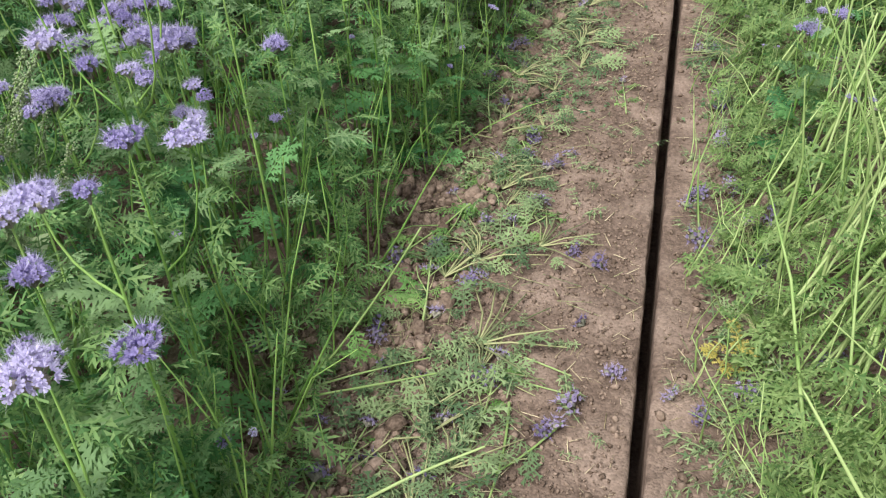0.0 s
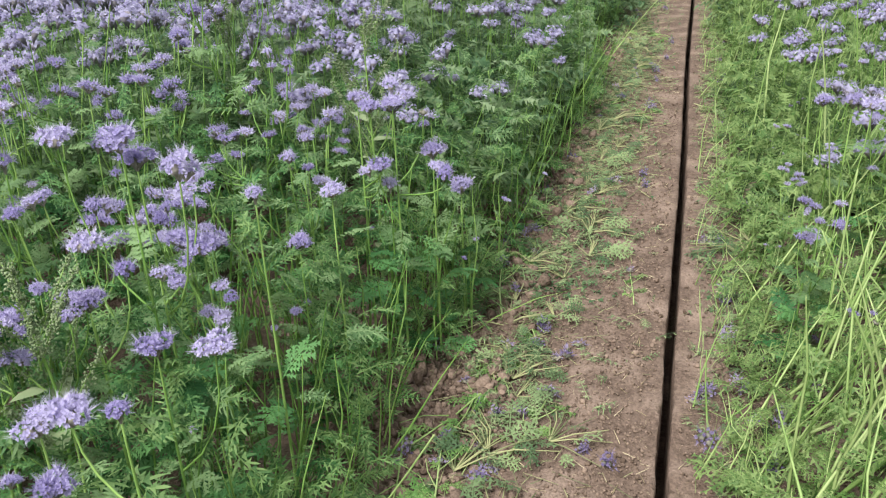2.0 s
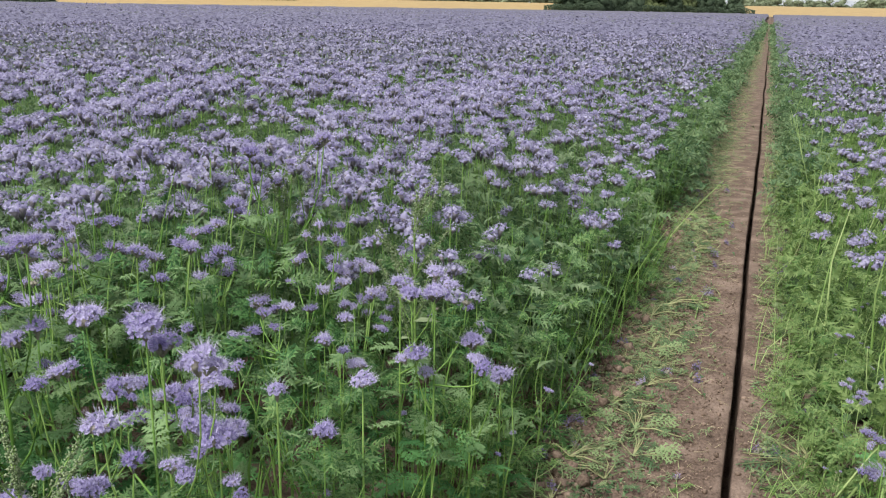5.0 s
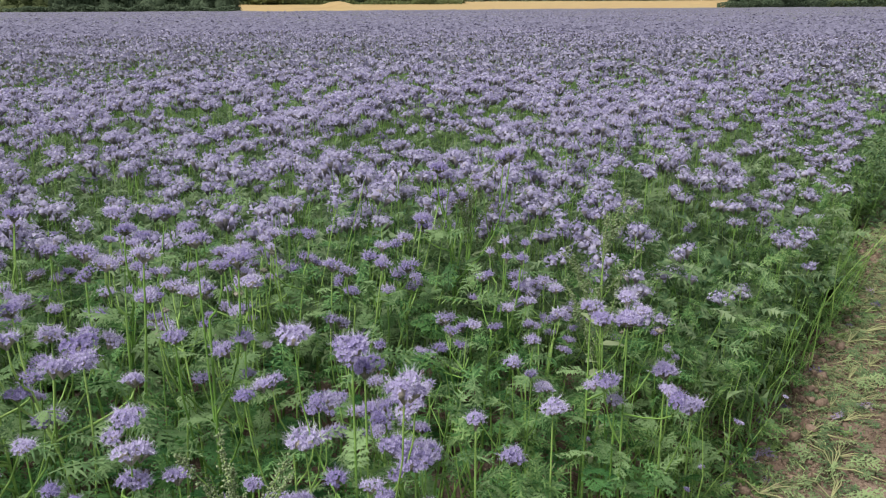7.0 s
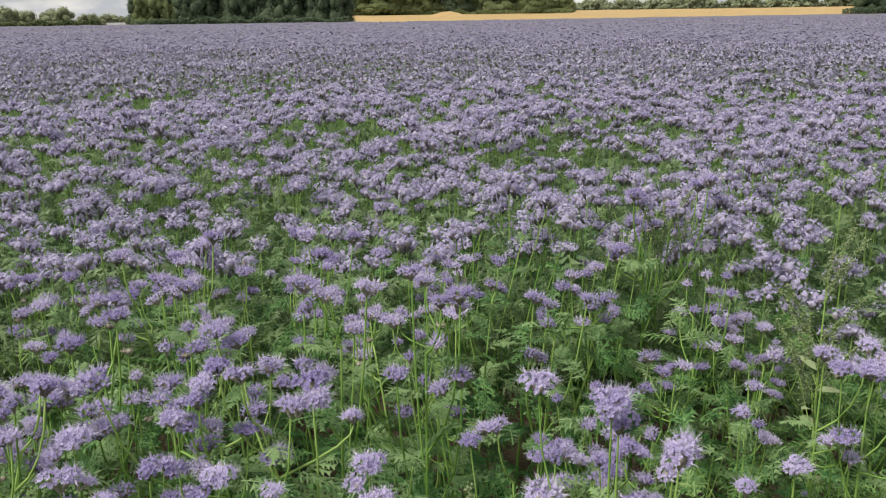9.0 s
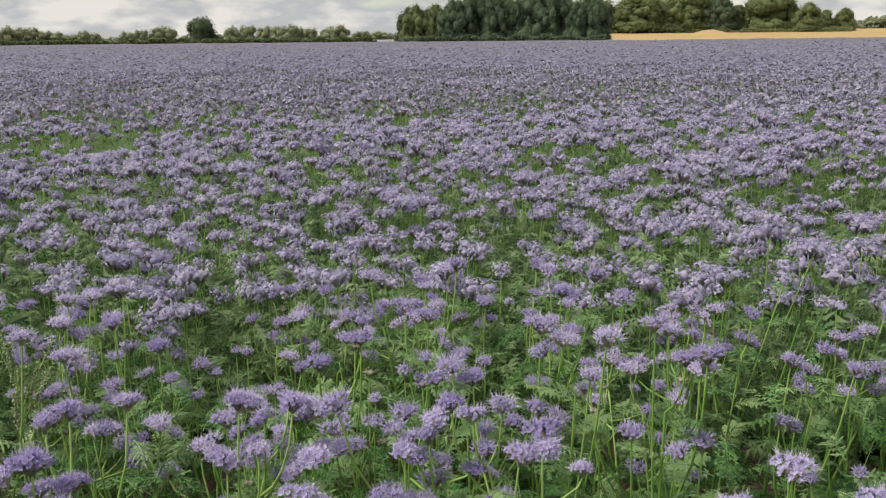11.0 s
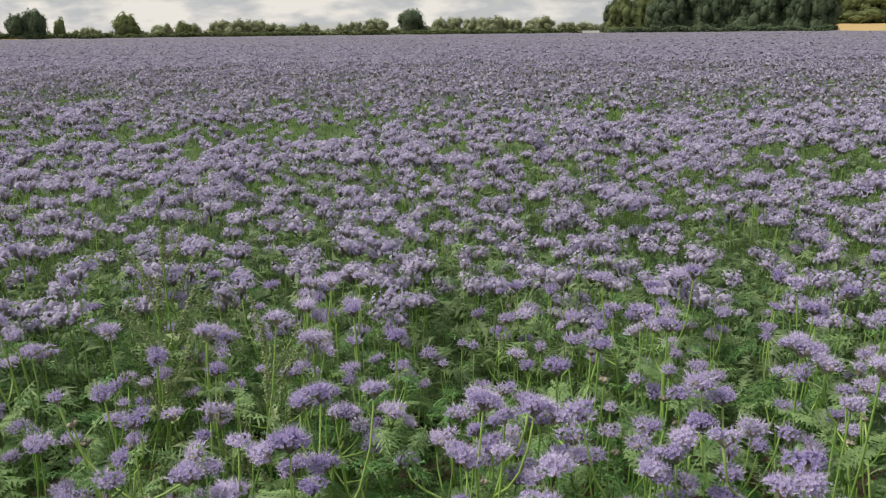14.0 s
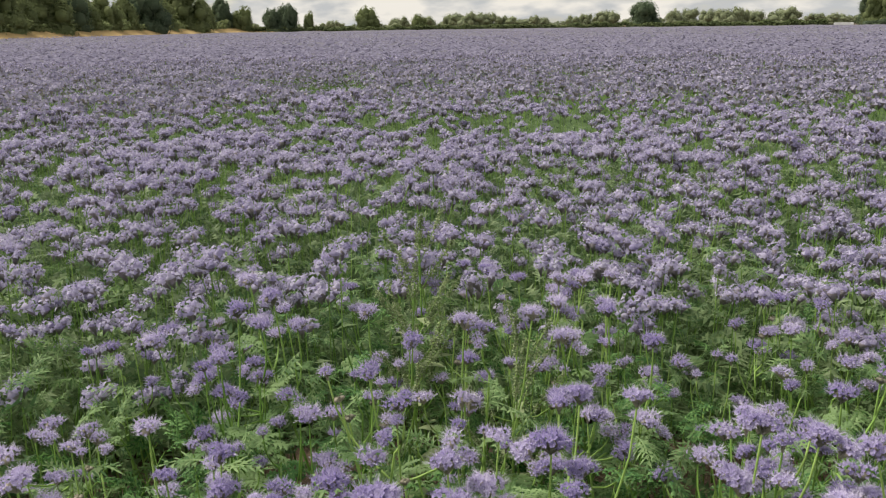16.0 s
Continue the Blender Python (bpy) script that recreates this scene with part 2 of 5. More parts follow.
def turns_of(yaw, tilt, tilt_way, size, squash=1.0):
    """Rotations: a spin by yaw, then a lean by tilt towards the direction tilt_way, times a size."""
    yaw, tilt, tilt_way, size = (np.broadcast_to(a, np.shape(yaw)) for a in (yaw, tilt, tilt_way, size))
    n = len(yaw)
    z = np.zeros(n)
    o = np.ones(n)

    def about_z(a):
        c, s = np.cos(a), np.sin(a)
        return np.stack([c, -s, z, s, c, z, z, z, o], 1).reshape(n, 3, 3)

    c, s = np.cos(tilt), np.sin(tilt)
    about_y = np.stack([c, z, s, z, o, z, -s, z, c], 1).reshape(n, 3, 3)
    r = about_z(tilt_way) @ about_y @ about_z(yaw - tilt_way)
    k = np.stack([size, size, size * squash], 1)
    return r * k[:, None, :]


def tube(line, radii, sides=5, mat=0):
    line = np.asarray(line, float)
    radii = np.broadcast_to(radii, len(line))
    v, f = [], []
    for i, (p, r) in enumerate(zip(line, radii)):
        d = line[min(i + 1, len(line) - 1)] - line[max(i - 1, 0)]
        d /= np.linalg.norm(d) + 1e-9
        a = np.cross(d, (0, 0, 1) if abs(d[2]) < 0.9 else (1, 0, 0))
        a /= np.linalg.norm(a)
        b = np.cross(d, a)
        ang = np.arange(sides) * 2 * np.pi / sides
        v.append(p + r * (np.cos(ang)[:, None] * a + np.sin(ang)[:, None] * b))
        if i:
            for k in range(sides):
                p0, p1, q0, q1 = (i - 1) * sides + k, (i - 1) * sides + (k + 1) % sides, i * sides + k, i * sides + (k + 1) % sides
                f += [(p0, p1, q1), (p0, q1, q0)]
    n = (len(line) - 1) * sides
    v.append(line[-1:] + (line[-1] - line[-2]) * 0.05)
    f += [(n + k, n + (k + 1) % sides, n + sides) for k in range(sides)]
    return np.concatenate(v), np.array(f), np.full(len(f), mat)


def aim(way, spin=0.0):
    """A rotation that turns z into the direction way."""
    q = Vector(way).to_track_quat("Z", "Y").to_matrix() @ Matrix.Rotation(spin, 3, "Z")
    return np.array(q)


def moved(shape, r, p, size=1.0):
    return (np.asarray(shape[0]) * size) @ np.asarray(r).T + np.asarray(p), shape[1], shape[2]


# ---- phacelia: leaves, flower heads, stems ----
def leaf_shape(r, pairs=8, droop=0.35, mat=0, teeth=3, wide=0.29):
    """A feathery leaf along +x, one unit long, of narrow toothed leaflets in pairs on an arching rib."""
    curl = r.uniform(-0.12, 0.12)

    def spine(s):
        return np.array([s * (1 - 0.18 * droop * s), curl * s * s, 0.26 * s - droop * s * s])
    out = []
    pts = [spine(s) for s in np.linspace(0, 0.97, 6)]
    v, f = [], []
    for i, p in enumerate(pts):
        w = 0.013 * (1.3 - i / 5)
        v += [p + (0, w, 0), p - (0, w, 0)]
        if i:
            f += [(2 * i - 2, 2 * i - 1, 2 * i + 1), (2 * i - 2, 2 * i + 1, 2 * i)]
    out.append((np.array(v), np.array(f), np.full(len(f), mat)))
    for k in range(pairs + 1):
        s = 0.12 + 0.85 * k / pairs
        base = spine(s)
        for side in ((1, -1) if k < pairs else (0,)):
            ln = (wide * math.sin(0.30 + 2.45 * (1 - s)) + 0.04) * r.uniform(0.78, 1.15)
            a = (1.08 - 0.45 * s) * side + r.uniform(-0.15, 0.15)
            d = np.array([math.cos(a), math.sin(a), -0.1 + r.uniform(-0.35, 0.3)])
            n = np.array([-math.sin(a), math.cos(a), r.uniform(-0.35, 0.35)])
            if side == 0:
                ln = 0.13
            up = np.array([0, 0, 1.0])

            def at(u):
                return base + d * ln * u - up * 0.2 * ln * u * u
            v = [at(0.0) + n * 0.04 * ln, at(0.0) - n * 0.04 * ln, at(0.70) + n * 0.065 * ln, at(0.70) - n * 0.065 * ln, at(1.0)]
            f = [(0, 1, 3), (0, 3, 2), (2, 3, 4)]
            for j in range(teeth):
                u = 0.25 + 0.5 * j / max(teeth - 1, 1)
                w = ln * (0.34 - 0.20 * abs(u - 0.4)) * r.uniform(0.7, 1.15)
                for sd in (1, -1):
                    b = len(v)
                    v += [at(u - 0.14), at(u + 0.13), at(u + 0.18) + n * sd * w - up * 0.05 * ln]
                    f.append((b, b + 1, b + 2))
            out.append((np.array(v), np.array(f), np.full(len(f), mat)))
    return join(out)


def leaf_simple(r, pairs=4, mat=0):
    v, f = [], []
    for k in range(pairs):
        s = 0.1 + 0.75 * k / pairs
        for side in (1, -1):
            b = len(v)
            ln = 0.32 * math.sin(0.4 + 2.3 * (1 - s)) * r.uniform(0.55, 1.2)
            z = 0.2 * s - 0.4 * s * s
            v += [(s, 0, z), (s + r.uniform(0.4, 0.9) * ln, side * ln, z - 0.08 + r.uniform(-0.14, 0.12)), (s + 0.13, 0, z - 0.02)]
            f.append((b, b + 1, b + 2))
    b = len(v)
    v += [(0, 0.012, 0), (0, -0.012, 0), (1, 0, -0.22)]
    f.append((b, b + 1, b + 2))
    return np.array(v), np.array(f), np.full(len(f), mat)


def floret(r, size, stamens=4, petals=5, fine=True):
    """One small cup of rounded petals opening along +z (material 0), with long stamens (material 1)."""
    v, f, mi = [], [], []
    turn = r.uniform(0, 6.28)
    for k in range(petals):
        a, h = turn + k * 2 * np.pi / petals, np.pi / petals
        b = len(v)
        flare = 0.80 * size * r.uniform(0.88, 1.12)
        rim = 0.42 * size

        def at(radius, angle, z):
            return (radius * math.cos(angle), radius * math.sin(angle), z * size)
        if fine:
            v += [(0, 0, -0.1 * size), at(rim, a - h, 0.34), at(rim, a + h, 0.34), at(flare, a - 0.74 * h, 0.62), at(flare, a + 0.74 * h, 0.62), at(1.16 * flare, a, 0.66)]
            f += [(b, b + 1, b + 2), (b + 1, b + 3, b + 4), (b + 1, b + 4, b + 2), (b + 3, b + 5, b + 4)]
            mi += [0] * 4
        else:
            v += [(0, 0, 0), at(flare, a - 0.95 * h, 0.5), at(flare, a + 0.95 * h, 0.5)]
            f.append((b, b + 1, b + 2))
            mi.append(0)
    for k in range(stamens):
        a, o = r.uniform(0, 6.28), r.uniform(0.15, 1.05)
        b = len(v)
        w = 0.05 * size if fine else 0.09 * size
        tip = np.array([math.cos(a) * o, math.sin(a) * o, r.uniform(2.2, 3.6)]) * size
        v += [(w, 0, 0.1 * size), (-w, w, 0.1 * size), tip]
        f.append((b, b + 1, b + 2))
        mi.append(1)
    return np.array(v), np.array(f), np.array(mi)


def head_shape(r, lobes=3, per=16, rad=0.019, size=0.0062, stamens=4, fine=True, inner=0.0, spread=0.95):
    """Domed cushions of florets round a stalk's tip, each on a hairy cone of coiled buds; materials 0 petals, 1 stamens, 2 buds. The stalk's tip is the origin."""
    out, domes = [], []
    turn = r.uniform(0, 6.28)
    for k in range(lobes):
        a = turn + k * 2 * np.pi / lobes + r.uniform(-0.35, 0.35)
        rr = rad * r.uniform(0.78, 1.18)
        off = rad * spread * r.uniform(0.8, 1.25) if lobes > 1 else 0.0
        domes.append((np.array([math.cos(a) * off, math.sin(a) * off, rad * r.uniform(1.15, 2.1)]), rr))
    for centre, rr in domes:
        out.append(tube([np.zeros(3), centre * (0.55, 0.55, 0.5), centre - (0, 0, 0.22 * rr)], np.array([0.12, 0.32, 0.60]) * rr, 7, 2))
        v, f = [], []
        for k in range(20):  # bristles of the buds
            u, a = r.uniform(0.25, 0.9), r.uniform(0, 6.28)
            w = np.array([math.cos(a), math.sin(a), 0.15])
            p = centre * u + w * rr * 0.6 * u
            b = len(v)
            v += [p + (0, 0, 0.0012), p - (0, 0, 0.0012), p + w * r.uniform(0.004, 0.009)]
            f.append((b, b + 1, b + 2))
        out.append((np.array(v), np.array(f), np.full(len(f), 2)))
        for i in range(per):
            u = (i + r.uniform(0.1, 0.9)) / per
            q = inner + (1.85 - inner) * u ** 0.62
            a = 2.4 * i + r.uniform(-0.3, 0.3)
            way = np.array([math.cos(a) * math.sin(q), math.sin(a) * math.sin(q), math.cos(q)])
            p = centre + way * rr * r.uniform(0.85, 1.02) * (1, 1, 0.72)
            if any(c is not centre and np.linalg.norm(p - c) < 0.72 * o for c, o in domes):
                continue
            tip = way + np.array([0, 0, 0.25]) + r.normal(0, 0.16, 3)
            out.append(moved(floret(r, size * r.uniform(0.8, 1.15), stamens, 5, fine), aim(tip, r.uniform(0, 6)), p))
    return join(out)


def head_medium(r, n=46, rad=0.042, petal=1.0):
    """A few fuzzy domes side by side, for plants some metres off: petals and long stamens (0), buds below (1)."""
    v, f, mi = [], [], []
    count = int(r.integers(2, 5))
    turn = r.uniform(0, 6.28)
    for j in range(count):
        a = turn + j * 2 * np.pi / count + r.uniform(-0.4, 0.4)
        rr = rad * r.uniform(0.50, 0.72)
        c = np.array([math.cos(a) * rad * 0.62, math.sin(a) * rad * 0.62, r.uniform(-0.25, 0.35) * rad])
        for k in range(max(8, int(n / count))):
            a, q = r.uniform(0, 6.28), math.acos(r.uniform(-0.5, 1))
            w = np.array([math.cos(a) * math.sin(q), math.sin(a) * math.sin(q), math.cos(q)])
            p = c + w * rr * r.uniform(0.85, 1.05) * (1, 1, 0.74)
            m = aim(w + np.array([0, 0, 0.3]) + r.normal(0, 0.28, 3), r.uniform(0, 6))
            s = r.uniform(0.0075, 0.0115) * petal
            b = len(v)
            v += list(np.array([(s, 0, 0.25 * s), (-0.5 * s, 0.87 * s, 0.25 * s), (-0.5 * s, -0.87 * s, -0.1 * s)]) @ m.T + p)
            f.append((b, b + 1, b + 2))
            mi.append(0)
            if k % 5 < 3:
                b = len(v)
                v += list(np.array([(0.0008, 0, 0), (-0.0008, 0, 0), (r.uniform(-0.006, 0.006), r.uniform(-0.006, 0.006), r.uniform(0.013, 0.020))]) @ m.T + p)
                f.append((b, b + 1, b + 2))
                mi.append(0)
        b = len(v)
        ring = [tuple(c + np.array([0.52 * rr * math.cos(q), 0.52 * rr * math.sin(q), -0.1 * rr])) for q in np.arange(5) * 2 * np.pi / 5]
        v += ring + [tuple(c * 0.35 + np.array([0, 0, -0.032])), tuple(c + np.array([0, 0, 0.4 * rr]))]
        for k in range(5):
            f += [(b + (k + 1) % 5, b + k, b + 5), (b + k, b + (k + 1) % 5, b + 6)]
        mi += [1, 0] * 5
    return np.array(v), np.array(f), np.array(mi)


def head_low(r, n=11, rad=0.05):
    v, f, mi = [], [], []
    for k in range(n):
        a, q = r.uniform(0, 6.28), math.acos(r.uniform(-0.25, 1))
        w = np.array([math.cos(a) * math.sin(q), math.sin(a) * math.sin(q), 0.55 * math.cos(q)])
        p = w * rad
        m = aim(w + np.array([0, 0, 0.4]) + r.normal(0, 0.22, 3), r.uniform(0, 6))
        s = r.uniform(0.014, 0.021)
        b = len(v)
        v += list(np.array([(s, 0, 0), (-0.4 * s, 0.9 * s, 0.2 * s), (-0.6 * s, -0.8 * s, 0.1 * s)]) @ m.T + p)
        f.append((b, b + 1, b + 2))
        mi.append(0)
    b = len(v)
    v += [(0.5 * rad, 0, 0.0), (-0.25 * rad, 0.43 * rad, 0.0), (-0.25 * rad, -0.43 * rad, 0.0), (0, 0, -0.032)]
    f += [(b, b + 1, b + 3), (b + 1, b + 2, b + 3), (b + 2, b, b + 3)]
    mi += [1] * 3
    return np.array(v), np.array(f), np.array(mi)


def head_far(r, rad=0.06):
    v = [(0, 0, 0.034 * r.uniform(0.7, 1.3))] + [(rad * r.uniform(0.6, 1.25) * math.cos(a), rad * r.uniform(0.6, 1.25) * math.sin(a), r.uniform(-0.015, 0.02)) for a in np.arange(5) * 1.257]
    f = [(0, 1 + k, 1 + (k + 1) % 5) for k in range(5)]
    return np.array(v), np.array(f), np.zeros(5, int)


def pick_rng(seed):
    return np.random.default_rng(seed)


LEAVES = [mesh_of("leaf", leaf_shape(pick_rng(20 + i), pairs=(7, 8, 9)[i % 3], droop=(0.25, 0.45, 0.7, 0.35)[i % 4]), [LEAF]) for i in range(8)]
LEAVES_UPPER = [mesh_of("leaf", leaf_shape(pick_rng(20 + i), pairs=(7, 8, 9)[i % 3], droop=(0.25, 0.45, 0.7, 0.35)[i % 4]), [LEAF_UPPER]) for i in range(8)]
LEAVES_LODGED = [mesh_of("leaf", leaf_shape(pick_rng(30 + i), pairs=(7, 8)[i % 2], droop=(0.25, 0.5, 0.7)[i % 3], teeth=2), [LEAF_LODGED]) for i in range(6)]
HEAD_FORMS = ((3, 26, 0.018, 0.0), (4, 24, 0.0165, 0.0), (2, 28, 0.0185, 0.0), (3, 24, 0.018, 0.35), (1, 32, 0.022, 0.0), (4, 22, 0.017, 0.0))
HEADS = [mesh_of("flower_head", head_shape(pick_rng(60 + i), lobes, per, rad, 0.0070, 6, True, inner), [PETAL, STAMEN, BUD]) for i, (lobes, per, rad, inner) in enumerate(HEAD_FORMS)]
HEADS_PLAIN = [mesh_of("flower_head", head_shape(pick_rng(60 + i), lobes, per, rad, 0.0066, 4, False, inner), [PETAL, STAMEN, BUD]) for i, (lobes, per, rad, inner) in enumerate(HEAD_FORMS)]
BUD_HEADS = [mesh_of("bud_head", head_shape(pick_rng(80 + i), 4, 3, 0.011, 0.003, 1, False), [BUD, BUD, BUD]) for i in range(2)]


def plant(seed, height=0.85, heads=5, leaves=12, lodged=False, fine=True, twins=False, straight=False, bloom=1.0):
    """A phacelia plant at the origin: stem with branches, leaves and flower heads as parts."""
    r = pick_rng(seed)
    root = new("phacelia_plant")
    bend = r.normal(0, 0.06, 2) * (not straight)
    sway = 0.0 if straight else 0.012

    def along(s):
        return np.array([bend[0] * s * s + sway * math.sin(5 * s + seed), bend[1] * s * s + sway * math.cos(4 * s + seed), s]) * height

    shapes = [tube([along(s) for s in np.linspace(0, 0.86, 8)], np.linspace(0.0046, 0.0022, 8), 6)]
    tips = []
    for k in range(heads):
        s = (0.86 if k == 0 else r.uniform(0.45, 0.84))
        p = along(s)
        a = r.uniform(0, 6.28) if k else 0
        reach = ((0.0 if straight else 0.03) if k == 0 else r.uniform(0.06, 0.16)) * height / 0.85
        rise = r.uniform(0.95, 1.03) * height - p[2] if k < 3 else r.uniform(0.72, 0.95) * height - p[2]
        rise = max(rise, 0.05)
        d = np.array([math.cos(a), math.sin(a), 0])
        line = [p + d * reach * (1 - (1 - u) ** 2) + np.array([0, 0, rise * (u * 0.55 + 0.45 * u * u)]) for u in np.linspace(0, 1, 5)]
        shapes.append(tube(line, np.linspace(0.0027, 0.0017, 5), 5))
        tips.append((line[-1], line[-1] - line[-2]))
    part("stem", mesh_of("stem", join(shapes), [STEM_LODGED if lodged else STEM], True), root, "pale green branching stem")
    for k, (tip, way) in enumerate(tips):
        lean = Matrix(np.eye(3) * 0.6 + aim(way) * 0.4).to_quaternion().to_matrix()
        m = Matrix.Translation(tip) @ lean.to_4x4() @ Matrix.Rotation(r.uniform(0, 6), 4, "Z") @ Matrix.Scale(r.uniform(0.54, 0.84) * bloom, 4)
        if r.uniform() < 0.14 and k > 1:
            part("bud_head", BUD_HEADS[k % 2], root, "closed hairy green bud cluster", m)
        else:
            part("flower_head", (HEADS if fine else HEADS_PLAIN)[r.integers(0, 6)], root, "lavender flower head with long stamens", m)
            if twins and r.uniform() < 0.3:
                a = r.uniform(0, 6.28)
                beside = Matrix.Translation((0.03 * math.cos(a), 0.03 * math.sin(a), -0.012)) @ Matrix.Rotation(0.5, 4, Vector((-math.sin(a), math.cos(a), 0)))
                part("flower_head", (HEADS if fine else HEADS_PLAIN)[r.integers(0, 6)], root, "lavender flower head with long stamens", Matrix.Translation(tip) @ beside @ Matrix.Scale(r.uniform(0.5, 0.72), 4))
    for k in range(leaves):
        s = 0.06 + 0.80 * (k + r.uniform(0, 0.6)) / leaves
        a = k * 2.4 + r.uniform(-0.5, 0.5)
        size = r.uniform(0.10, 0.165) * (1.15 - 0.5 * s)
        m = Matrix.Translation(along(s)) @ Matrix.Rotation(a, 4, "Z") @ Matrix.Rotation(-r.uniform(0.1, 0.85), 4, "Y") @ Matrix.Rotation(r.normal(0, 0.35), 4, "X") @ Matrix.Scale(size, 4)
        part("leaf", LEAVES_LODGED[r.integers(0, 6)] if lodged else (LEAVES_UPPER if s > 0.5 else LEAVES)[r.integers(0, 8)], root, "", m)
    return root


# ---- plan of the field: how far the crop goes in each direction, its edges along the path, its height ----
EDGE = [(-180, 80), (-60, 200), (-10, 300), (0.5, 300), (14, 262), (22, 208), (30, 178), (38, 160), (44, 150), (58, 165), (72, 182), (96, 188), (104, 135), (112, 100), (130, 85), (180, 80)]


def edge(az):
    return np.interp(az, [a for a, _ in EDGE], [d for _, d in EDGE])


def spot(az, dist, z=0.0):
    """The place at that many degrees left of the trench's direction, as seen from the start."""
    return Vector((-math.sin(radians(az)) * dist, math.cos(radians(az)) * dist, z))


def wave(x, y, step, seed=0.0):
    """A cheap smooth noise from -1 to 1."""
    a, b, c = x / step + seed, y / step - 1.7 * seed, (x + y) / step
    return (np.sin(2.1 * a + 1.3 * np.sin(1.7 * b + seed)) + np.sin(2.6 * b + 1.1 * np.sin(1.9 * a)) + np.sin(1.5 * c + 2 * np.sin(0.9 * a - b))) / 3


def left_edge(y):
    return -0.69 - 0.055 * np.exp(-((y - 1.5) / 0.8) ** 2) + 0.10 * np.exp(-((y - 4.9) / 1.3) ** 2) + 0.05 * wave(y * 0 + 3, y, 0.9) + 0.03 * wave(y, y, 0.31)


def right_edge(y):
    return 0.24 + 0.05 * wave(y * 0 + 8, y, 0.7, 2.0)


def in_crop(x, y):
    return (x < left_edge(y)) | (x > right_edge(y))


def inland(x, y):
    """How far inside the crop a place lies, from the path's edges."""
    return np.where(x < 0, left_edge(y) - x, x - right_edge(y))


def sparse(x, y):
    """Thin places: an old wheel track beside the path's line, and a few bare spots."""
    track = np.exp(-((x + 7.8) / 0.55) ** 2) * np.clip(0.95 - 0.06 * np.abs(y - 1.5), 0.3, 0.9) * (0.8 + 0.25 * wave(x * 0, y, 0.6, 3.0))
    spots_ = 1.3 * np.exp(-((x + 13.0) / 1.7) ** 2 - ((y + 0.4) / 0.6) ** 2) + 0.7 * np.exp(-((x + 26) / 2.0) ** 2 - ((y - 5.8) / 1.5) ** 2) + 0.6 * np.exp(-((x + 2.7) / 0.35) ** 2 - ((y - 4.1) / 0.3) ** 2)
    return np.clip(0.9 * track + spots_, 0, 0.95)


def bare(x, y):
    """Small clearings between the plants beside the path, where the soil shows."""
    return (((x + 0.90) / 0.11) ** 2 + ((y - 1.48) / 0.20) ** 2 < 1) | (((x + 0.78) / 0.11) ** 2 + ((y - 1.02) / 0.17) ** 2 < 1) | (((x + 0.82) / 0.09) ** 2 + ((y - 1.98) / 0.18) ** 2 < 1)


def crop_height(x, y):
    rise = np.clip(inland(x, y) / 0.85, 0, 1)
    return (0.50 + 0.44 * rise ** 0.8) * (1 + 0.07 * wave(x, y, 1.6, 1.0) + 0.06 * wave(x, y, 0.55, 4.0)) * np.where(x > 0, 0.88, 1.0) * (1 - 0.26 * sparse(x, y))

# ---- ground: one sheet with the narrow trench cut into it ----
def grow(start, step, factor, end):
    out = []
    while start < end:
        start += step
        step *= factor
        out.append(start)
    return out


ys = sorted([-v for v in grow(0.3, 0.06, 1.3, 3500)] + list(np.arange(-0.3, 6.5, 0.03)) + grow(6.48, 0.03, 1.045, 3500))
slot = [-0.034, -0.019, -0.0155, -0.013, 0.013, 0.0155, 0.019, 0.034]
xs = sorted([-v for v in grow(1.15, 0.05, 1.3, 3500)] + list(np.arange(-1.15, -0.04, 0.03)) + slot + list(np.arange(0.06, 0.9, 0.03)) + grow(0.88, 0.05, 1.3, 3500))
gx, gy = np.meshgrid(xs, ys)
near = np.clip(1.4 - np.abs(gx), 0, 1) * np.clip((6.5 - gy) / 3, 0, 1)
rough = 0.007 + 0.018 * np.clip((-gx - 0.38) / 0.15, 0, 1) + 0.006 * (gx > 0.1)
gz = near * rough * (wave(gx, gy, 0.09, 3.0) + 0.8 * wave(gx, gy, 0.041, 7.0) + 0.6 * wave(gx, gy, 0.33, 5.0) + rng.normal(0, 0.35, gx.shape))
on_slot = np.abs(gx) < 0.03
gz[on_slot] *= 0.3
deep = np.clip((48 - gy) / 12, 0, 1) * np.clip((gy + 12) / 4, 0, 1)
gz -= np.where(np.abs(gx) < 0.0140, 0.45 * deep, 0) + np.where((np.abs(gx) > 0.014) & (np.abs(gx) < 0.016), 0.008, 0)
gx = gx + np.where(on_slot, 0.0035 * wave(gx * 0 + 1, gy, 0.21) + 0.0025 * wave(gx, gy, 0.05) + 0.012 * wave(gx * 0, gy, 2.4, 2.0) * np.clip(gy / 6, 0, 1) + 0.022 * wave(gx * 0 + 5, gy, 1.3, 6.0) * np.clip((gy - 5) / 6, 0, 1), 0)
nr, nc = gx.shape
idx = np.arange(nr * nc).reshape(nr, nc)
quad = np.stack([idx[:-1, :-1], idx[:-1, 1:], idx[1:, 1:], idx[1:, :-1]], -1).reshape(-1, 4)
gf = np.concatenate([quad[:, [0, 1, 2]], quad[:, [0, 2, 3]]])
ground_xyz = np.stack([gx, gy, gz], -1).reshape(-1, 3)
ground = tagged(new("ground", mesh_of("ground", (ground_xyz, gf, np.zeros(len(gf), int)), [SOIL])), "dry reddish brown soil with a narrow dark trench", "ground", kind="structure")


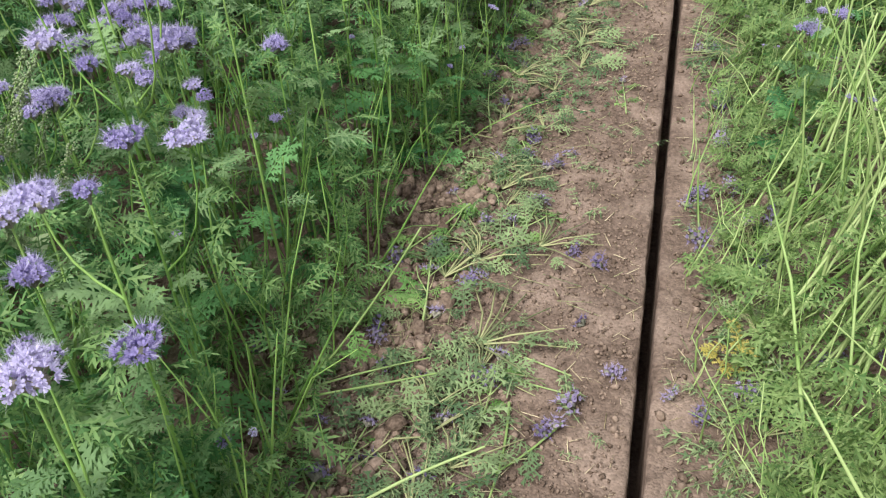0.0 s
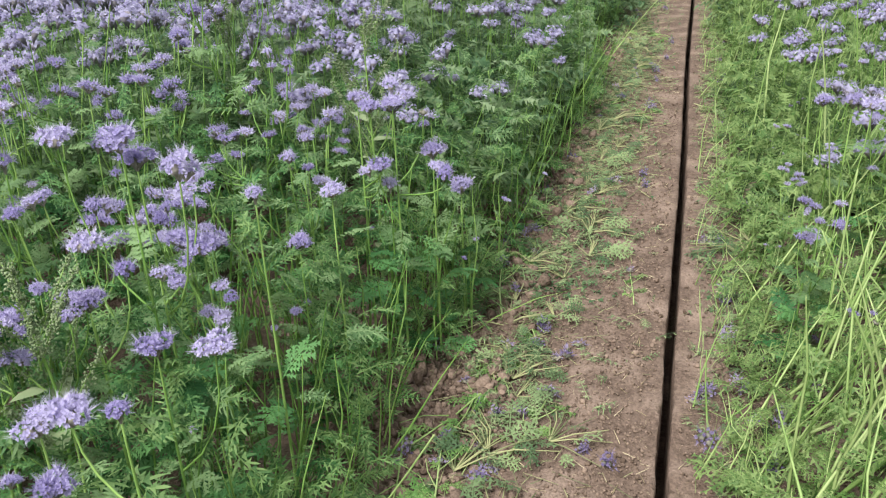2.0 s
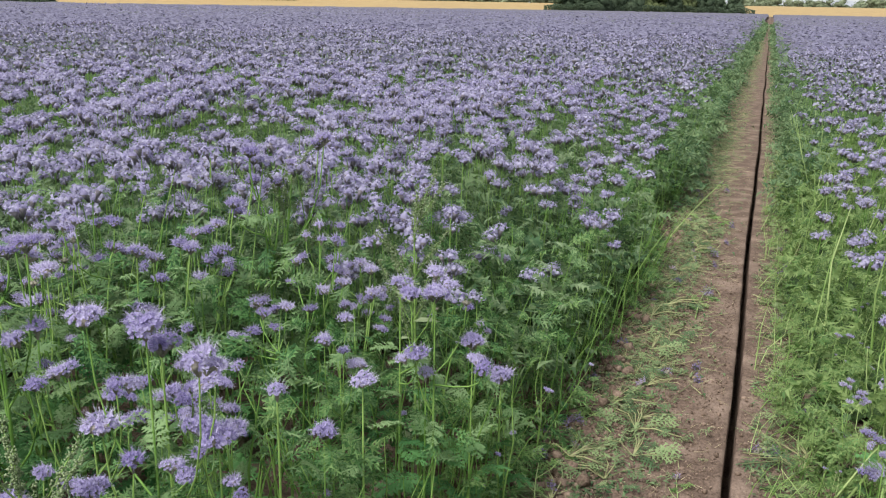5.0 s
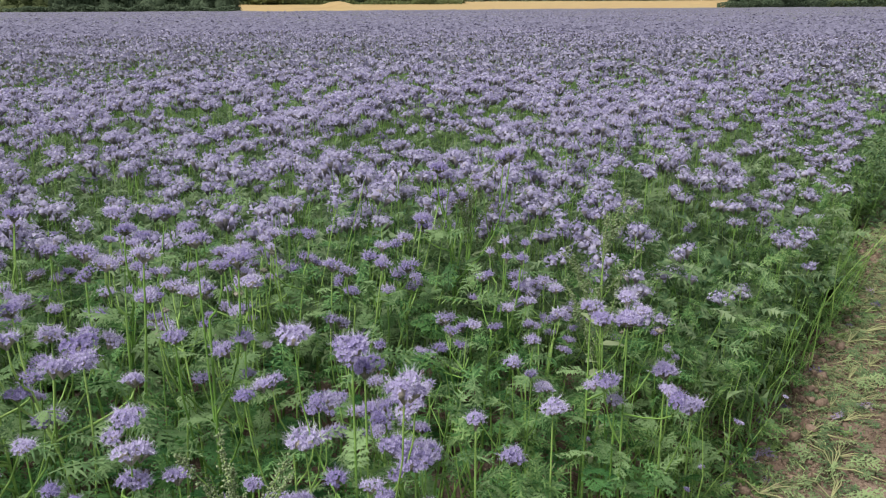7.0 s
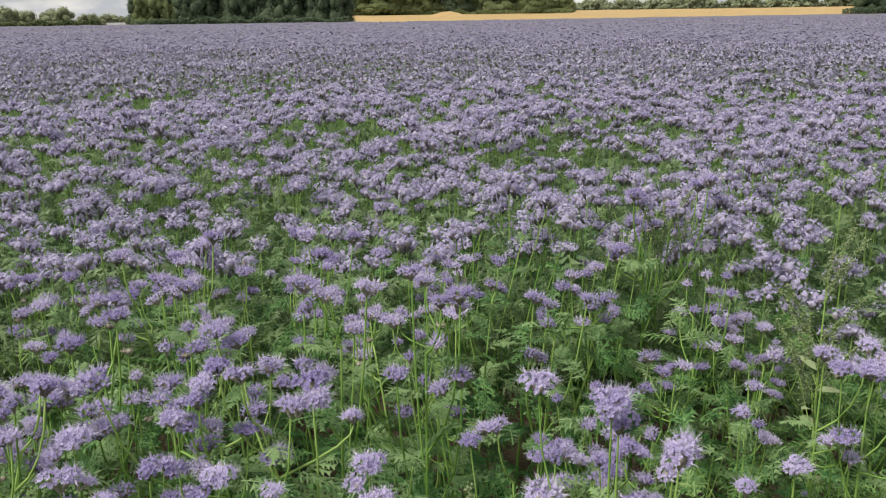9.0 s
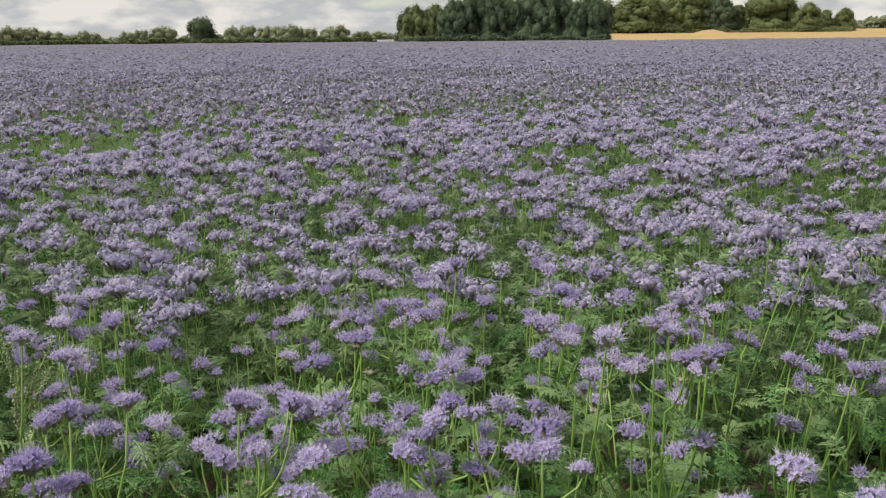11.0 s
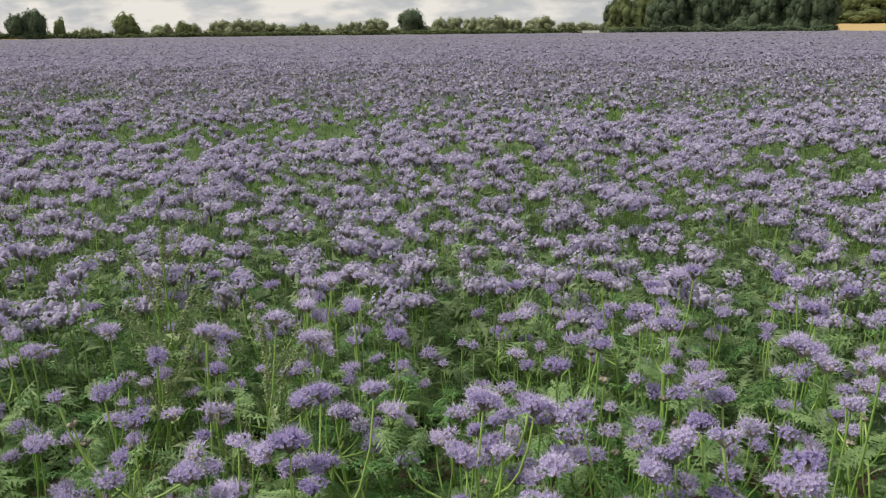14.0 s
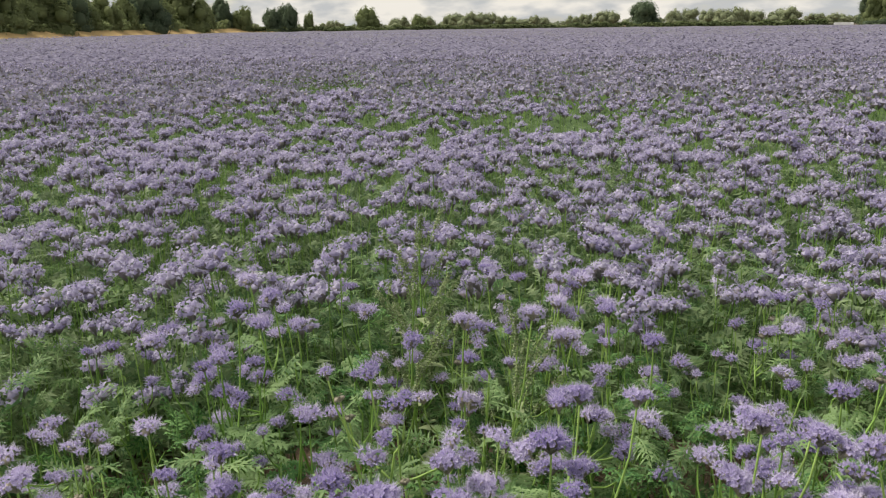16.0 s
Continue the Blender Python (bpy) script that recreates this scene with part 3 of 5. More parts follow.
def ground_z(x, y):
    """The height of the ground at a place near the path."""
    i = np.clip(np.searchsorted(ys, y), 1, len(ys) - 1)
    j = np.clip(np.searchsorted(xs, x), 1, len(xs) - 1)
    return np.maximum(np.maximum(gz[i, j], gz[i - 1, j]), np.maximum(gz[i, j - 1], gz[i - 1, j - 1])) * 0.5 + np.minimum(gz[i, j], gz[i - 1, j - 1]) * 0.5


def rise(az, dist):
    """The far stubble land lies on a slight slope that begins at the crop's edge."""
    az = np.asarray(az, float)
    end, top = np.where(az < 2, 420.0, 330.0), np.where(az < 2, 3.9, 3.1)
    return np.clip((dist - edge(az)) / (end - edge(az)), 0, 1) * top


def sheet(name, label, az0, az1, near_of, far_of, mat, hump=None, bank=None):
    a = np.linspace(az0, az1, 60)
    u = np.linspace(0, 1, 24)
    aa, uu = np.meshgrid(a, u)
    rr = near_of(aa) * (1 - uu) + far_of(aa) * uu
    z = 0.02 + (rise(aa, rr) if bank is None else bank[0] + (bank[1] - bank[0]) * uu) + 0.06 * wave(aa * 3, rr, 4.0)
    if hump:
        ha, hr, hz, hw = hump
        z += hz * np.exp(-((aa - ha) / hw) ** 2 - ((rr - hr) / 9) ** 2)
    p = np.stack([-np.sin(np.radians(aa)) * rr, np.cos(np.radians(aa)) * rr, z], -1).reshape(-1, 3)
    i = np.arange(len(p)).reshape(aa.shape)
    q = np.stack([i[:-1, :-1], i[1:, :-1], i[1:, 1:], i[:-1, 1:]], -1).reshape(-1, 4)
    f = np.concatenate([q[:, [0, 1, 2]], q[:, [0, 2, 3]]])
    return tagged(new(name, mesh_of(name, (p, f, np.zeros(len(f), int)), [mat], True)), label, "field", kind="structure")


sheet("ground_stubble", "golden stubble field beyond the flowers", 13, 45, lambda a: edge(a) - 0.4, lambda a: a * 0 + 330, STUBBLE, (38.1, 225, 1.7, 1.2))
sheet("ground_stubble_right", "golden stubble beyond the flowers and the trees", -30, 2.0, lambda a: edge(a) - 0.4, lambda a: a * 0 + 420, STUBBLE)
sheet("ground_margin", "strip of dry golden grass before the wood", 94, 130, lambda a: edge(a) - 0.3, lambda a: edge(a) + 6, STUBBLE, bank=(0.7, 1.65))


# ---- the crop: plants near the path one by one, the rest as one stand ----
HUB = np.array([-0.35, 0.05])


def scatter(r0, r1, density, az0=-42.0, az1=128.0):
    n = int(density * radians(az1 - az0) / 2 * (r1 ** 2 - r0 ** 2))
    r = np.sqrt(rng.uniform(r0 ** 2, r1 ** 2, n))
    a = np.radians(rng.uniform(az0, az1, n))
    x, y = HUB[0] - np.sin(a) * r, HUB[1] + np.cos(a) * r
    return x, y, r


kinds = [plant(100 + i, 0.85, heads=(6, 5, 5, 5, 6, 6, 5, 6)[i % 8], leaves=(13, 12, 14, 12)[i % 4], fine=i < 4, twins=True) for i in range(10)]
leafy_kinds = [plant(200 + i, 0.85, heads=(1, 2, 1)[i], leaves=16) for i in range(3)]
lodged_kinds = [plant(300 + i, 0.85, heads=(3, 4, 2, 4, 3)[i], leaves=(14, 15, 13, 14, 16)[i], lodged=True, fine=i < 2) for i in range(5)]
LABEL = "green phacelia plant with lavender flower heads and feathery leaves"
LABEL_LODGED = "leaning pale-stemmed phacelia plant beside the trench"
for k in kinds:
    tagged(k, LABEL, "plant", "phacelia plants beside the path")
for k in leafy_kinds:
    tagged(k, "slim leafy phacelia plant with few flowers", "plant", "phacelia plants beside the path")
for k in lodged_kinds:
    tagged(k, LABEL_LODGED, "plant", "leaning plants beside the trench")
spots = []
for ix in range(-17, 11):
    for iy in range(-3, 23):
        x, y = ix * 0.225 + rng.uniform(-0.1, 0.1), iy * 0.225 + rng.uniform(-0.1, 0.1)
        d = math.hypot(x - HUB[0], y - HUB[1])
        az = math.degrees(math.atan2(-(x - HUB[0]), y - HUB[1]))
        reach = 2.9 if x < 0 else 4.0
        if bool(in_crop(np.float64(x), np.float64(y))) and d < reach and -62 < az < 122 and d > 0.42 and not bool(bare(x, y)) and not (0 < x < 0.36 and y < 1.3):
            spots.append((x, y))
used = set()
for i, (x, y) in enumerate(spots):
    close = math.hypot(x - HUB[0], y - HUB[1]) < 1.75
    h = float(crop_height(np.float64(x), np.float64(y))) / 0.85 * rng.uniform(0.86, 1.02)
    if x > 0:
        fallen = rng.uniform() < (0.8 if x < 1.0 else 0.4)
        k = lodged_kinds[rng.integers(0, 2) if close else rng.integers(2, 5)] if fallen else kinds[rng.integers(0, 4) if close else rng.integers(4, 10)]
        lean, way = (rng.uniform(0.35, 0.95) if fallen else rng.uniform(0.0, 0.3)), radians(rng.uniform(10, 75))
        h = h * 1.12 if fallen else h
    else:
        k = kinds[rng.integers(0, 4) if close else rng.integers(4, 10)]
        edge_gap = float(left_edge(np.float64(y))) - x
        if edge_gap < 0.26:
            k = leafy_kinds[rng.integers(0, 3)]
        lean = rng.uniform(0.1, 0.55) if edge_gap < 0.18 else abs(rng.normal(0, 0.09))
        way = rng.uniform(-0.6, 0.6) if edge_gap < 0.18 else rng.uniform(0, 6.28)
    axis = Vector((-math.sin(way), math.cos(way), 0))
    m = Matrix.Translation((x, y, -0.01)) @ Matrix.Rotation(lean, 4, axis) @ Matrix.Rotation(rng.uniform(0, 6.28), 4, "Z") @ Matrix.Scale(h, 4)
    if k not in used:
        used.add(k)
        k.matrix_basis = m
    else:
        copy_thing(k, m)
for k in kinds + leafy_kinds + lodged_kinds:
    if k not in used:
        k.matrix_basis = Matrix.Translation((-1.6 - 0.2 * kinds.index(k) if k in kinds else 1.5, 3.2, 0))

# single plants that stand out before the others: place and height of the topmost head, number of heads
STANDING = [(-0.71, 0.55, 0.64, 2), (-0.69, 0.72, 0.58, 1), (-0.93, 0.82, 0.70, 2), (-1.09, 1.16, 0.70, 2), (-0.87, 0.76, 0.64, 1), (-0.75, 0.79, 0.75, 2), (-0.89, 1.07, 0.65, 2), (-0.96, 1.37, 0.69, 3), (-0.86, 1.81, 0.69, 1), (-0.83, 1.38, 0.87, 1),
            (-0.93, 1.74, 0.54, 1), (-0.71, 2.20, 0.62, 2), (-0.81, 2.10, 0.59, 1), (-0.69, 2.43, 0.46, 1), (-1.04, 1.32, 0.91, 4), (-1.03, 1.27, 0.94, 2), (-0.90, 2.13, 0.83, 4), (-0.79, 2.11, 0.78, 4), (0.34, 2.31, 0.44, 2), (0.46, 2.69, 0.70, 3)]
for i, (x, y, z, n) in enumerate(STANDING):
    k = tagged(plant(400 + i, z / 0.97, heads=n, leaves=8, twins=n > 2, straight=True, bloom=1.3), LABEL, "plant", "phacelia plants beside the path")
    k.matrix_basis = Matrix.Translation((x, y, -0.005)) @ Matrix.Rotation(1.1 * i, 4, "Z")

crop = tagged(new("phacelia_crop"), "wide stand of lavender phacelia flowers over green foliage", "flower field", kind="stuff")


def stand(name, shape, mats, label=""):
    return tagged(part(name, mesh_of(name, shape, mats), crop, label), kind="stuff")


def flowers_over(r0, r1, density, heads, top=(0.78, 1.06), size=(0.85, 1.25), gaps=0.5, az=(-42.0, 128.0)):
    x, y, r = scatter(r0, r1, density, *az)
    keep = in_crop(x, y) & (rng.uniform(0, 1, len(x)) < np.clip(0.72 + gaps * wave(x, y, 0.75, 9.0) + 0.35 * gaps * wave(x, y, 4.0, 2.0), 0.12, 1) * (1 - sparse(x, y)) * np.clip((inland(x, y) - 0.04) / np.where(x > 0, 0.85, 0.24), 0.04, 1))
    x, y, r = x[keep], y[keep], r[keep]
    z = crop_height(x, y) * rng.triangular(top[0], top[1] - 0.04, top[1], len(x))
    p = np.stack([x, y, z], 1)
    t = turns_of(rng.uniform(0, 6.28, len(x)), np.abs(rng.normal(0, 0.16, len(x))), rng.uniform(0, 6.28, len(x)), rng.uniform(*size, len(x)))
    return strew_kinds(heads, t, p), p


def foliage_over(r0, r1, density, kinds_of, low, high, size, az=(-42.0, 128.0), tilt=0.5, most=99.0, least=-999.0):
    x, y, r = scatter(r0, r1, density, *az)
    keep = in_crop(x, y) & (x < most) & (x > least) & ~bare(x, y)
    x, y = x[keep], y[keep]
    z = crop_height(x, y) * rng.uniform(low, high, len(x))
    t = turns_of(rng.uniform(0, 6.28, len(x)), rng.normal(0, tilt, len(x)), rng.uniform(0, 6.28, len(x)), rng.uniform(*size, len(x)))
    return strew_kinds(kinds_of, t, np.stack([x, y, z], 1))


mid_heads = [head_medium(pick_rng(500 + i), n=(44, 50, 34, 54)[i % 4], rad=(0.038, 0.043, 0.030, 0.048)[i % 4]) for i in range(8)]
low_heads = [head_low(pick_rng(520 + i), n=(9, 11, 10)[i % 3], rad=(0.044, 0.056, 0.050)[i % 3]) for i in range(8)]
far_heads = [head_far(pick_rng(540 + i)) for i in range(8)]
simple_leaves = [leaf_simple(pick_rng(560 + i)) for i in range(6)]
feather_leaves = [leaf_simple(pick_rng(580 + i), pairs=7) for i in range(5)]
tiny_leaves = [leaf_simple(pick_rng(570 + i), pairs=1) for i in range(4)]
fuzzy_heads = [head_medium(pick_rng(510 + i), n=(66, 76, 54, 84)[i % 4], rad=(0.036, 0.040, 0.030, 0.045)[i % 4], petal=0.72) for i in range(8)]
shape, tops = flowers_over(2.7, 5.4, 100, fuzzy_heads, top=(0.70, 1.08), size=(0.8, 1.35))
stand("flower_heads", shape, [PETAL_MANY, BUD_MANY])
shape, more = flowers_over(5.4, 9.0, 82, mid_heads, top=(0.72, 1.08), size=(0.85, 1.45))
tops = np.concatenate([tops, more])
stand("flower_heads_amid", shape, [PETAL_MANY, BUD_MANY])
stalk = (np.array([(0.0022, 0, 0), (-0.0012, 0.002, 0), (-0.0012, -0.002, 0), (0.0016, 0, -0.42), (-0.001, 0.0016, -0.42), (-0.001, -0.0016, -0.42)]),
         np.array([(0, 3, 1), (1, 3, 4), (1, 4, 2), (2, 4, 5), (2, 5, 0), (0, 5, 3)]), np.zeros(6, int))
stand("stalks", strew(stalk, turns_of(rng.uniform(0, 6.28, len(tops)), rng.normal(0, 0.16, len(tops)), rng.uniform(0, 6.28, len(tops)), 1.0), tops - (0, 0, 0.02)), [STEM_MANY])
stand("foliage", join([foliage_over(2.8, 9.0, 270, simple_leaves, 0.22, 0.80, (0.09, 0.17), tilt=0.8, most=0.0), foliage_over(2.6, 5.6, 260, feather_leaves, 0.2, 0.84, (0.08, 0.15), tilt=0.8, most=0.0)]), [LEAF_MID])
stand("upper_foliage_amid", foliage_over(2.8, 7.0, 95, feather_leaves, 0.62, 0.93, (0.07, 0.13), tilt=0.7, most=0.0), [LEAF_UPPER_MID], "young upper leaves near the flower heads, coloured pale as if sunlit")
stand("foliage_beside_trench", foliage_over(2.7, 10.0, 330, feather_leaves, 0.08, 0.72, (0.07, 0.13), (-42.0, 4.0), 0.8, least=0.0), [LEAF_BRIGHT], "bright green foliage beside the trench")
stand("low_foliage", foliage_over(0.5, 3.4, 205, [leaf_shape(pick_rng(590 + i), pairs=7, droop=(0.3, 0.6)[i % 2], teeth=2) for i in range(5)], 0.05, 0.82, (0.08, 0.145), tilt=0.75, most=0.0), [LEAF_MANY])
stand("upper_foliage", foliage_over(0.9, 3.8, 105, [leaf_shape(pick_rng(630 + i), pairs=7, droop=(0.3, 0.6)[i % 2], teeth=1) for i in range(4)], 0.55, 0.95, (0.08, 0.14), tilt=0.6, most=0.0), [LEAF_UPPER_MANY], "young upper leaves near the flower heads, coloured pale as if sunlit")
long_stalk = tube([(0, 0, 0), (0.02, 0.01, 0.3), (0.05, 0.02, 0.62), (0.11, 0.02, 0.9)], (0.0052, 0.0044, 0.0034, 0.0018), 5)
bent_stalks = [tube([(0, 0, 0), (0.03 * k, 0.02, 0.28), (0.10 * k, 0.03 * k, 0.58), (0.2 * k, 0.05, 0.84)], np.array((0.0057, 0.0049, 0.0037, 0.0020)) * w, 5) for k, w in ((0.6, 1.0), (-0.5, 0.85), (1.3, 0.7), (-1.2, 0.9), (0.2, 1.15))]
forked = [join([bent_stalks[i], tube([bent_stalks[i][0][5], bent_stalks[i][0][5] + (0.05, 0.06 * sgn, 0.14), bent_stalks[i][0][5] + (0.07, 0.10 * sgn, 0.32)], (0.003, 0.0024, 0.0015), 4)]) for i, sgn in ((0, 1), (3, -1), (4, 1))]
bunch_y = 0.3 + 11 * rng.uniform(0, 1, 260) ** 1.5
bunch_x = right_edge(bunch_y) + rng.uniform(-0.02, 0.95, 260)
bunch_lean, bunch_way = rng.uniform(0.2, 1.1, 260), rng.normal(44, 30, 260)
bunch_y[:70] = rng.uniform(0.5, 3.0, 70)
bunch_x[:70] = right_edge(bunch_y[:70]) + rng.uniform(0.0, 0.7, 70)
pick = np.concatenate([rng.integers(0, 260, 620), rng.integers(0, 70, 50)])
n = len(pick)
x, y = bunch_x[pick] + rng.normal(0, 0.05, n), bunch_y[pick] + rng.normal(0, 0.05, n)
x = np.maximum(x, right_edge(y) - 0.05)
t = turns_of(rng.uniform(0, 6.28, n), np.clip(bunch_lean[pick] + rng.normal(0, 0.16, n), 0.02, 1.35), np.radians(bunch_way[pick] + rng.normal(0, 22, n)), rng.uniform(0.4, 0.95, n))
stand("leaning_stalks", strew_kinds(bent_stalks + forked, t, np.stack([x, y, 0.004 + 0 * x], 1)), [STEM_LEANING], "pale leaning stalks beside the trench")
n = 420  # short cut stubs on the trench's far side
y = 0.3 + 9 * rng.uniform(0, 1, n) ** 1.5
x = right_edge(y) + rng.normal(-0.05, 0.07, n)
stand("cut_stubs", strew_kinds(bent_stalks, turns_of(rng.uniform(0, 6.28, n), np.abs(rng.normal(0.5, 0.5, n)), rng.uniform(-1.5, 2.5, n), rng.uniform(0.12, 0.34, n)) * np.array([1.6, 1.6, 1.0]), np.stack([np.maximum(x, 0.07), y, 0 * x], 1)), [STEM_LEANING], "short cut green stubs beside the trench")
# stems between the plants near the path
x, y, _ = scatter(0.5, 3.4, 30)
keep = in_crop(x, y) & (x < 0)
x, y = x[keep], y[keep]
stand("near_stalks", strew_kinds([long_stalk] + bent_stalks, turns_of(rng.uniform(0, 6.28, len(x)), np.abs(rng.normal(0, 0.14, len(x))), rng.uniform(0, 6.28, len(x)), crop_height(x, y) * rng.uniform(0.7, 1.05, len(x))), np.stack([x, y, 0 * x], 1)), [STEM_MANY], "upright green stalks between the plants")
n = 560
y = 0.5 + 15 * rng.uniform(0, 1, n) ** 1.4
x = left_edge(y) + 0.06 - np.abs(rng.normal(0, 0.22, n))
h = np.clip(crop_height(np.minimum(x, left_edge(y) - 0.01), y), 0.3, 1)
lean = np.abs(rng.normal(0, 0.28, n)) * np.clip((x - left_edge(y) + 0.4) / 0.4, 0.2, 1)
way = rng.normal(0.3, 1.1, n)
stand("edge_stalks", strew_kinds(bent_stalks + [long_stalk], turns_of(rng.uniform(0, 6.28, n), lean, way, h * rng.uniform(0.75, 1.15, n)), np.stack([x, y, 0 * x], 1)), [STEM_MANY], "upright green stalks along the path")
n = 3000
y = 0.5 + 11 * rng.uniform(0, 1, n) ** 1.5
x = left_edge(y) + 0.05 - np.abs(rng.normal(0, 0.26, n))
z = rng.uniform(0.03, 0.95, n) * np.clip(crop_height(np.minimum(x, left_edge(y) - 0.01), y), 0.3, 1) * np.clip((left_edge(y) + 0.12 - x) / 0.22, 0.1, 1)
ok = ~bare(x, y)
x, y, z, n = x[ok], y[ok], z[ok], int(ok.sum())
stand("edge_leaves", strew_kinds([leaf_shape(pick_rng(610 + i), pairs=7, droop=(0.3, 0.6)[i % 2], teeth=1) for i in range(4)], turns_of(rng.uniform(0, 6.28, n), rng.normal(0, 0.75, n), rng.uniform(0, 6.28, n), rng.uniform(0.07, 0.14, n)), np.stack([x, y, z], 1)), [LEAF_EDGE_LIT], "feathery green leaves along the path")
y = 0.3 + 9.5 * rng.uniform(0, 1, 4300) ** 1.35
x = right_edge(y) - 0.06 + 1.4 * rng.uniform(0, 1, 4300) ** 1.6
ok = x > right_edge(y) - 0.08 * rng.uniform(0, 1, len(x))
x, y = x[ok], y[ok]
z = rng.uniform(0.02, 0.50, len(x)) * np.clip((x - 0.10) / 0.45, 0.1, 1)
stand("edge_foliage", strew_kinds([leaf_shape(pick_rng(595 + i), pairs=6, droop=(0.3, 0.6)[i % 2], teeth=2) for i in range(4)], turns_of(rng.uniform(0, 6.28, len(x)), rng.normal(0, 0.7, len(x)), rng.uniform(0, 6.28, len(x)), rng.uniform(0.06, 0.14, len(x))), np.stack([x, y, z], 1)), [LEAF_BRIGHT], "bright green tangled foliage beside the trench")
shape, tops = flowers_over(9.0, 22.0, 80, low_heads, top=(0.74, 1.08), size=(1.0, 1.6), gaps=0.35)
stand("flower_heads_beyond", shape, [PETAL_BEYOND_DIM, BUD_MANY])
sliver = (np.array([(0.003, 0, 0), (-0.003, 0.001, 0), (0.0, 0, -0.4)]), np.array([(0, 1, 2)]), np.zeros(1, int))
stand("stalks_beyond", strew(sliver, turns_of(rng.uniform(0, 6.28, len(tops)), rng.normal(0, 0.16, len(tops)), rng.uniform(0, 6.28, len(tops)), 1.0), tops - (0, 0, 0.02)), [STEM_MANY])
n = 9000
y = 7.0 * 14 ** rng.uniform(0, 1, n)
side = rng.uniform(0, 1, n) < 0.6
x = np.where(side, left_edge(y) + 0.17 - np.abs(rng.normal(0, 0.32, n)), right_edge(y) - 0.06 + np.abs(rng.normal(0, 0.30, n)))
z = rng.uniform(0.05, 0.95, n) * np.clip(crop_height(np.where(side, np.minimum(x, left_edge(y) - 0.01), np.maximum(x, right_edge(y) + 0.01)), y), 0.3, 1)
stand("edge_leaves_beyond", strew_kinds(simple_leaves, turns_of(rng.uniform(0, 6.28, n), rng.normal(0, 0.6, n), rng.uniform(0, 6.28, n), rng.uniform(0.10, 0.18, n) * (1 + y / 40)), np.stack([x, y, z], 1)), [LEAF_MID], "green foliage along the far path")
stand("foliage_beyond", foliage_over(9.0, 22.0, 90, tiny_leaves, 0.40, 0.78, (0.12, 0.22), tilt=0.8), [LEAF_FAR_DIM])
stand("flower_heads_far", join([flowers_over(22.0, 36.0, 34, far_heads, size=(0.9, 1.4), gaps=0.35, az=(-32.0, 116.0))[0], flowers_over(36.0, 60.0, 14, far_heads, size=(1.0, 1.7), gaps=0.35, az=(-32.0, 116.0))[0]]), [PETAL_FAR_DIM])
stand("flower_heads_farthest", flowers_over(60.0, 125.0, 2.2, far_heads, size=(1.2, 2.0), gaps=0.35, az=(-32.0, 112.0))[0], [PETAL_FAR_DIM])
behind, tops = flowers_over(0.6, 6.0, 70, low_heads, size=(0.8, 1.3), az=(124.0, 318.0))
stand("flower_heads_behind", behind, [PETAL_MANY, BUD_MANY])
stand("stalks_behind", strew(sliver, turns_of(rng.uniform(0, 6.28, len(tops)), rng.normal(0, 0.16, len(tops)), rng.uniform(0, 6.28, len(tops)), 1.6), tops - (0, 0, 0.02)), [STEM_MANY])
stand("foliage_behind", foliage_over(0.6, 6.0, 130, simple_leaves, 0.1, 0.88, (0.14, 0.24), (118.0, 250.0)), [LEAF_MID])
stand("foliage_beside", foliage_over(0.7, 3.2, 220, [leaf_shape(pick_rng(597 + i), pairs=6, droop=(0.3, 0.6)[i % 2], teeth=2) for i in range(3)], 0.05, 0.6, (0.07, 0.13), (-100.0, -30.0), 0.7, least=0.0), [LEAF_BRIGHT])
stand("flower_heads_far_behind", flowers_over(6.0, 45.0, 7, far_heads, size=(1.0, 1.6), az=(128.0, 318.0))[0], [PETAL_FAR_DIM])


def canopy(name, r0, level, mat, az_n, r_n, jitter, r1=None, az=(-180.0, 180.0)):
    a = np.unique(np.concatenate([np.linspace(*az, az_n), np.arange(-2.0, 2.0, 0.06), np.arange(-10, 10, 0.4)]))
    a = a[(a >= az[0]) & (a <= az[1])]
    u = np.linspace(0, 1, r_n) ** 1.0
    aa, uu = np.meshgrid(a, u)
    out = edge(aa) if r1 is None else aa * 0 + r1
    rr = r0 * (out / r0) ** uu
    x, y = HUB[0] - np.sin(np.radians(aa)) * rr, HUB[1] + np.cos(np.radians(aa)) * rr
    z = crop_height(x, y) * np.interp(rr, (r0, r0 * 2.2), (level[0], level[1])) + rng.normal(0, jitter, x.shape)
    z = np.where((x > 0) & (rr < 9), z * 0.55, z)
    z = np.where(uu > 0.999, 0.0, z)
    i = np.arange(x.size).reshape(x.shape)
    q = np.stack([i[:-1, :-1], i[1:, :-1], i[1:, 1:], i[:-1, 1:]], -1).reshape(-1, 4)
    fine = in_crop(x, y).ravel()
    q = q[fine[q].all(1)]
    f = np.concatenate([q[:, [0, 1, 2]], q[:, [0, 2, 3]]])
    return stand(name, (np.stack([x, y, z], -1).reshape(-1, 3), f, np.zeros(len(f), int)), [mat])


# added dark sheets hide the soil and give the shade under the crop
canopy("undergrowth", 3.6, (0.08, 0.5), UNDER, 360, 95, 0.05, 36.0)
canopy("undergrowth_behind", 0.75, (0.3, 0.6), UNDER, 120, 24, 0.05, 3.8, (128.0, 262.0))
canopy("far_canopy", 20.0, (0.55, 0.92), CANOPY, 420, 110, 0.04)

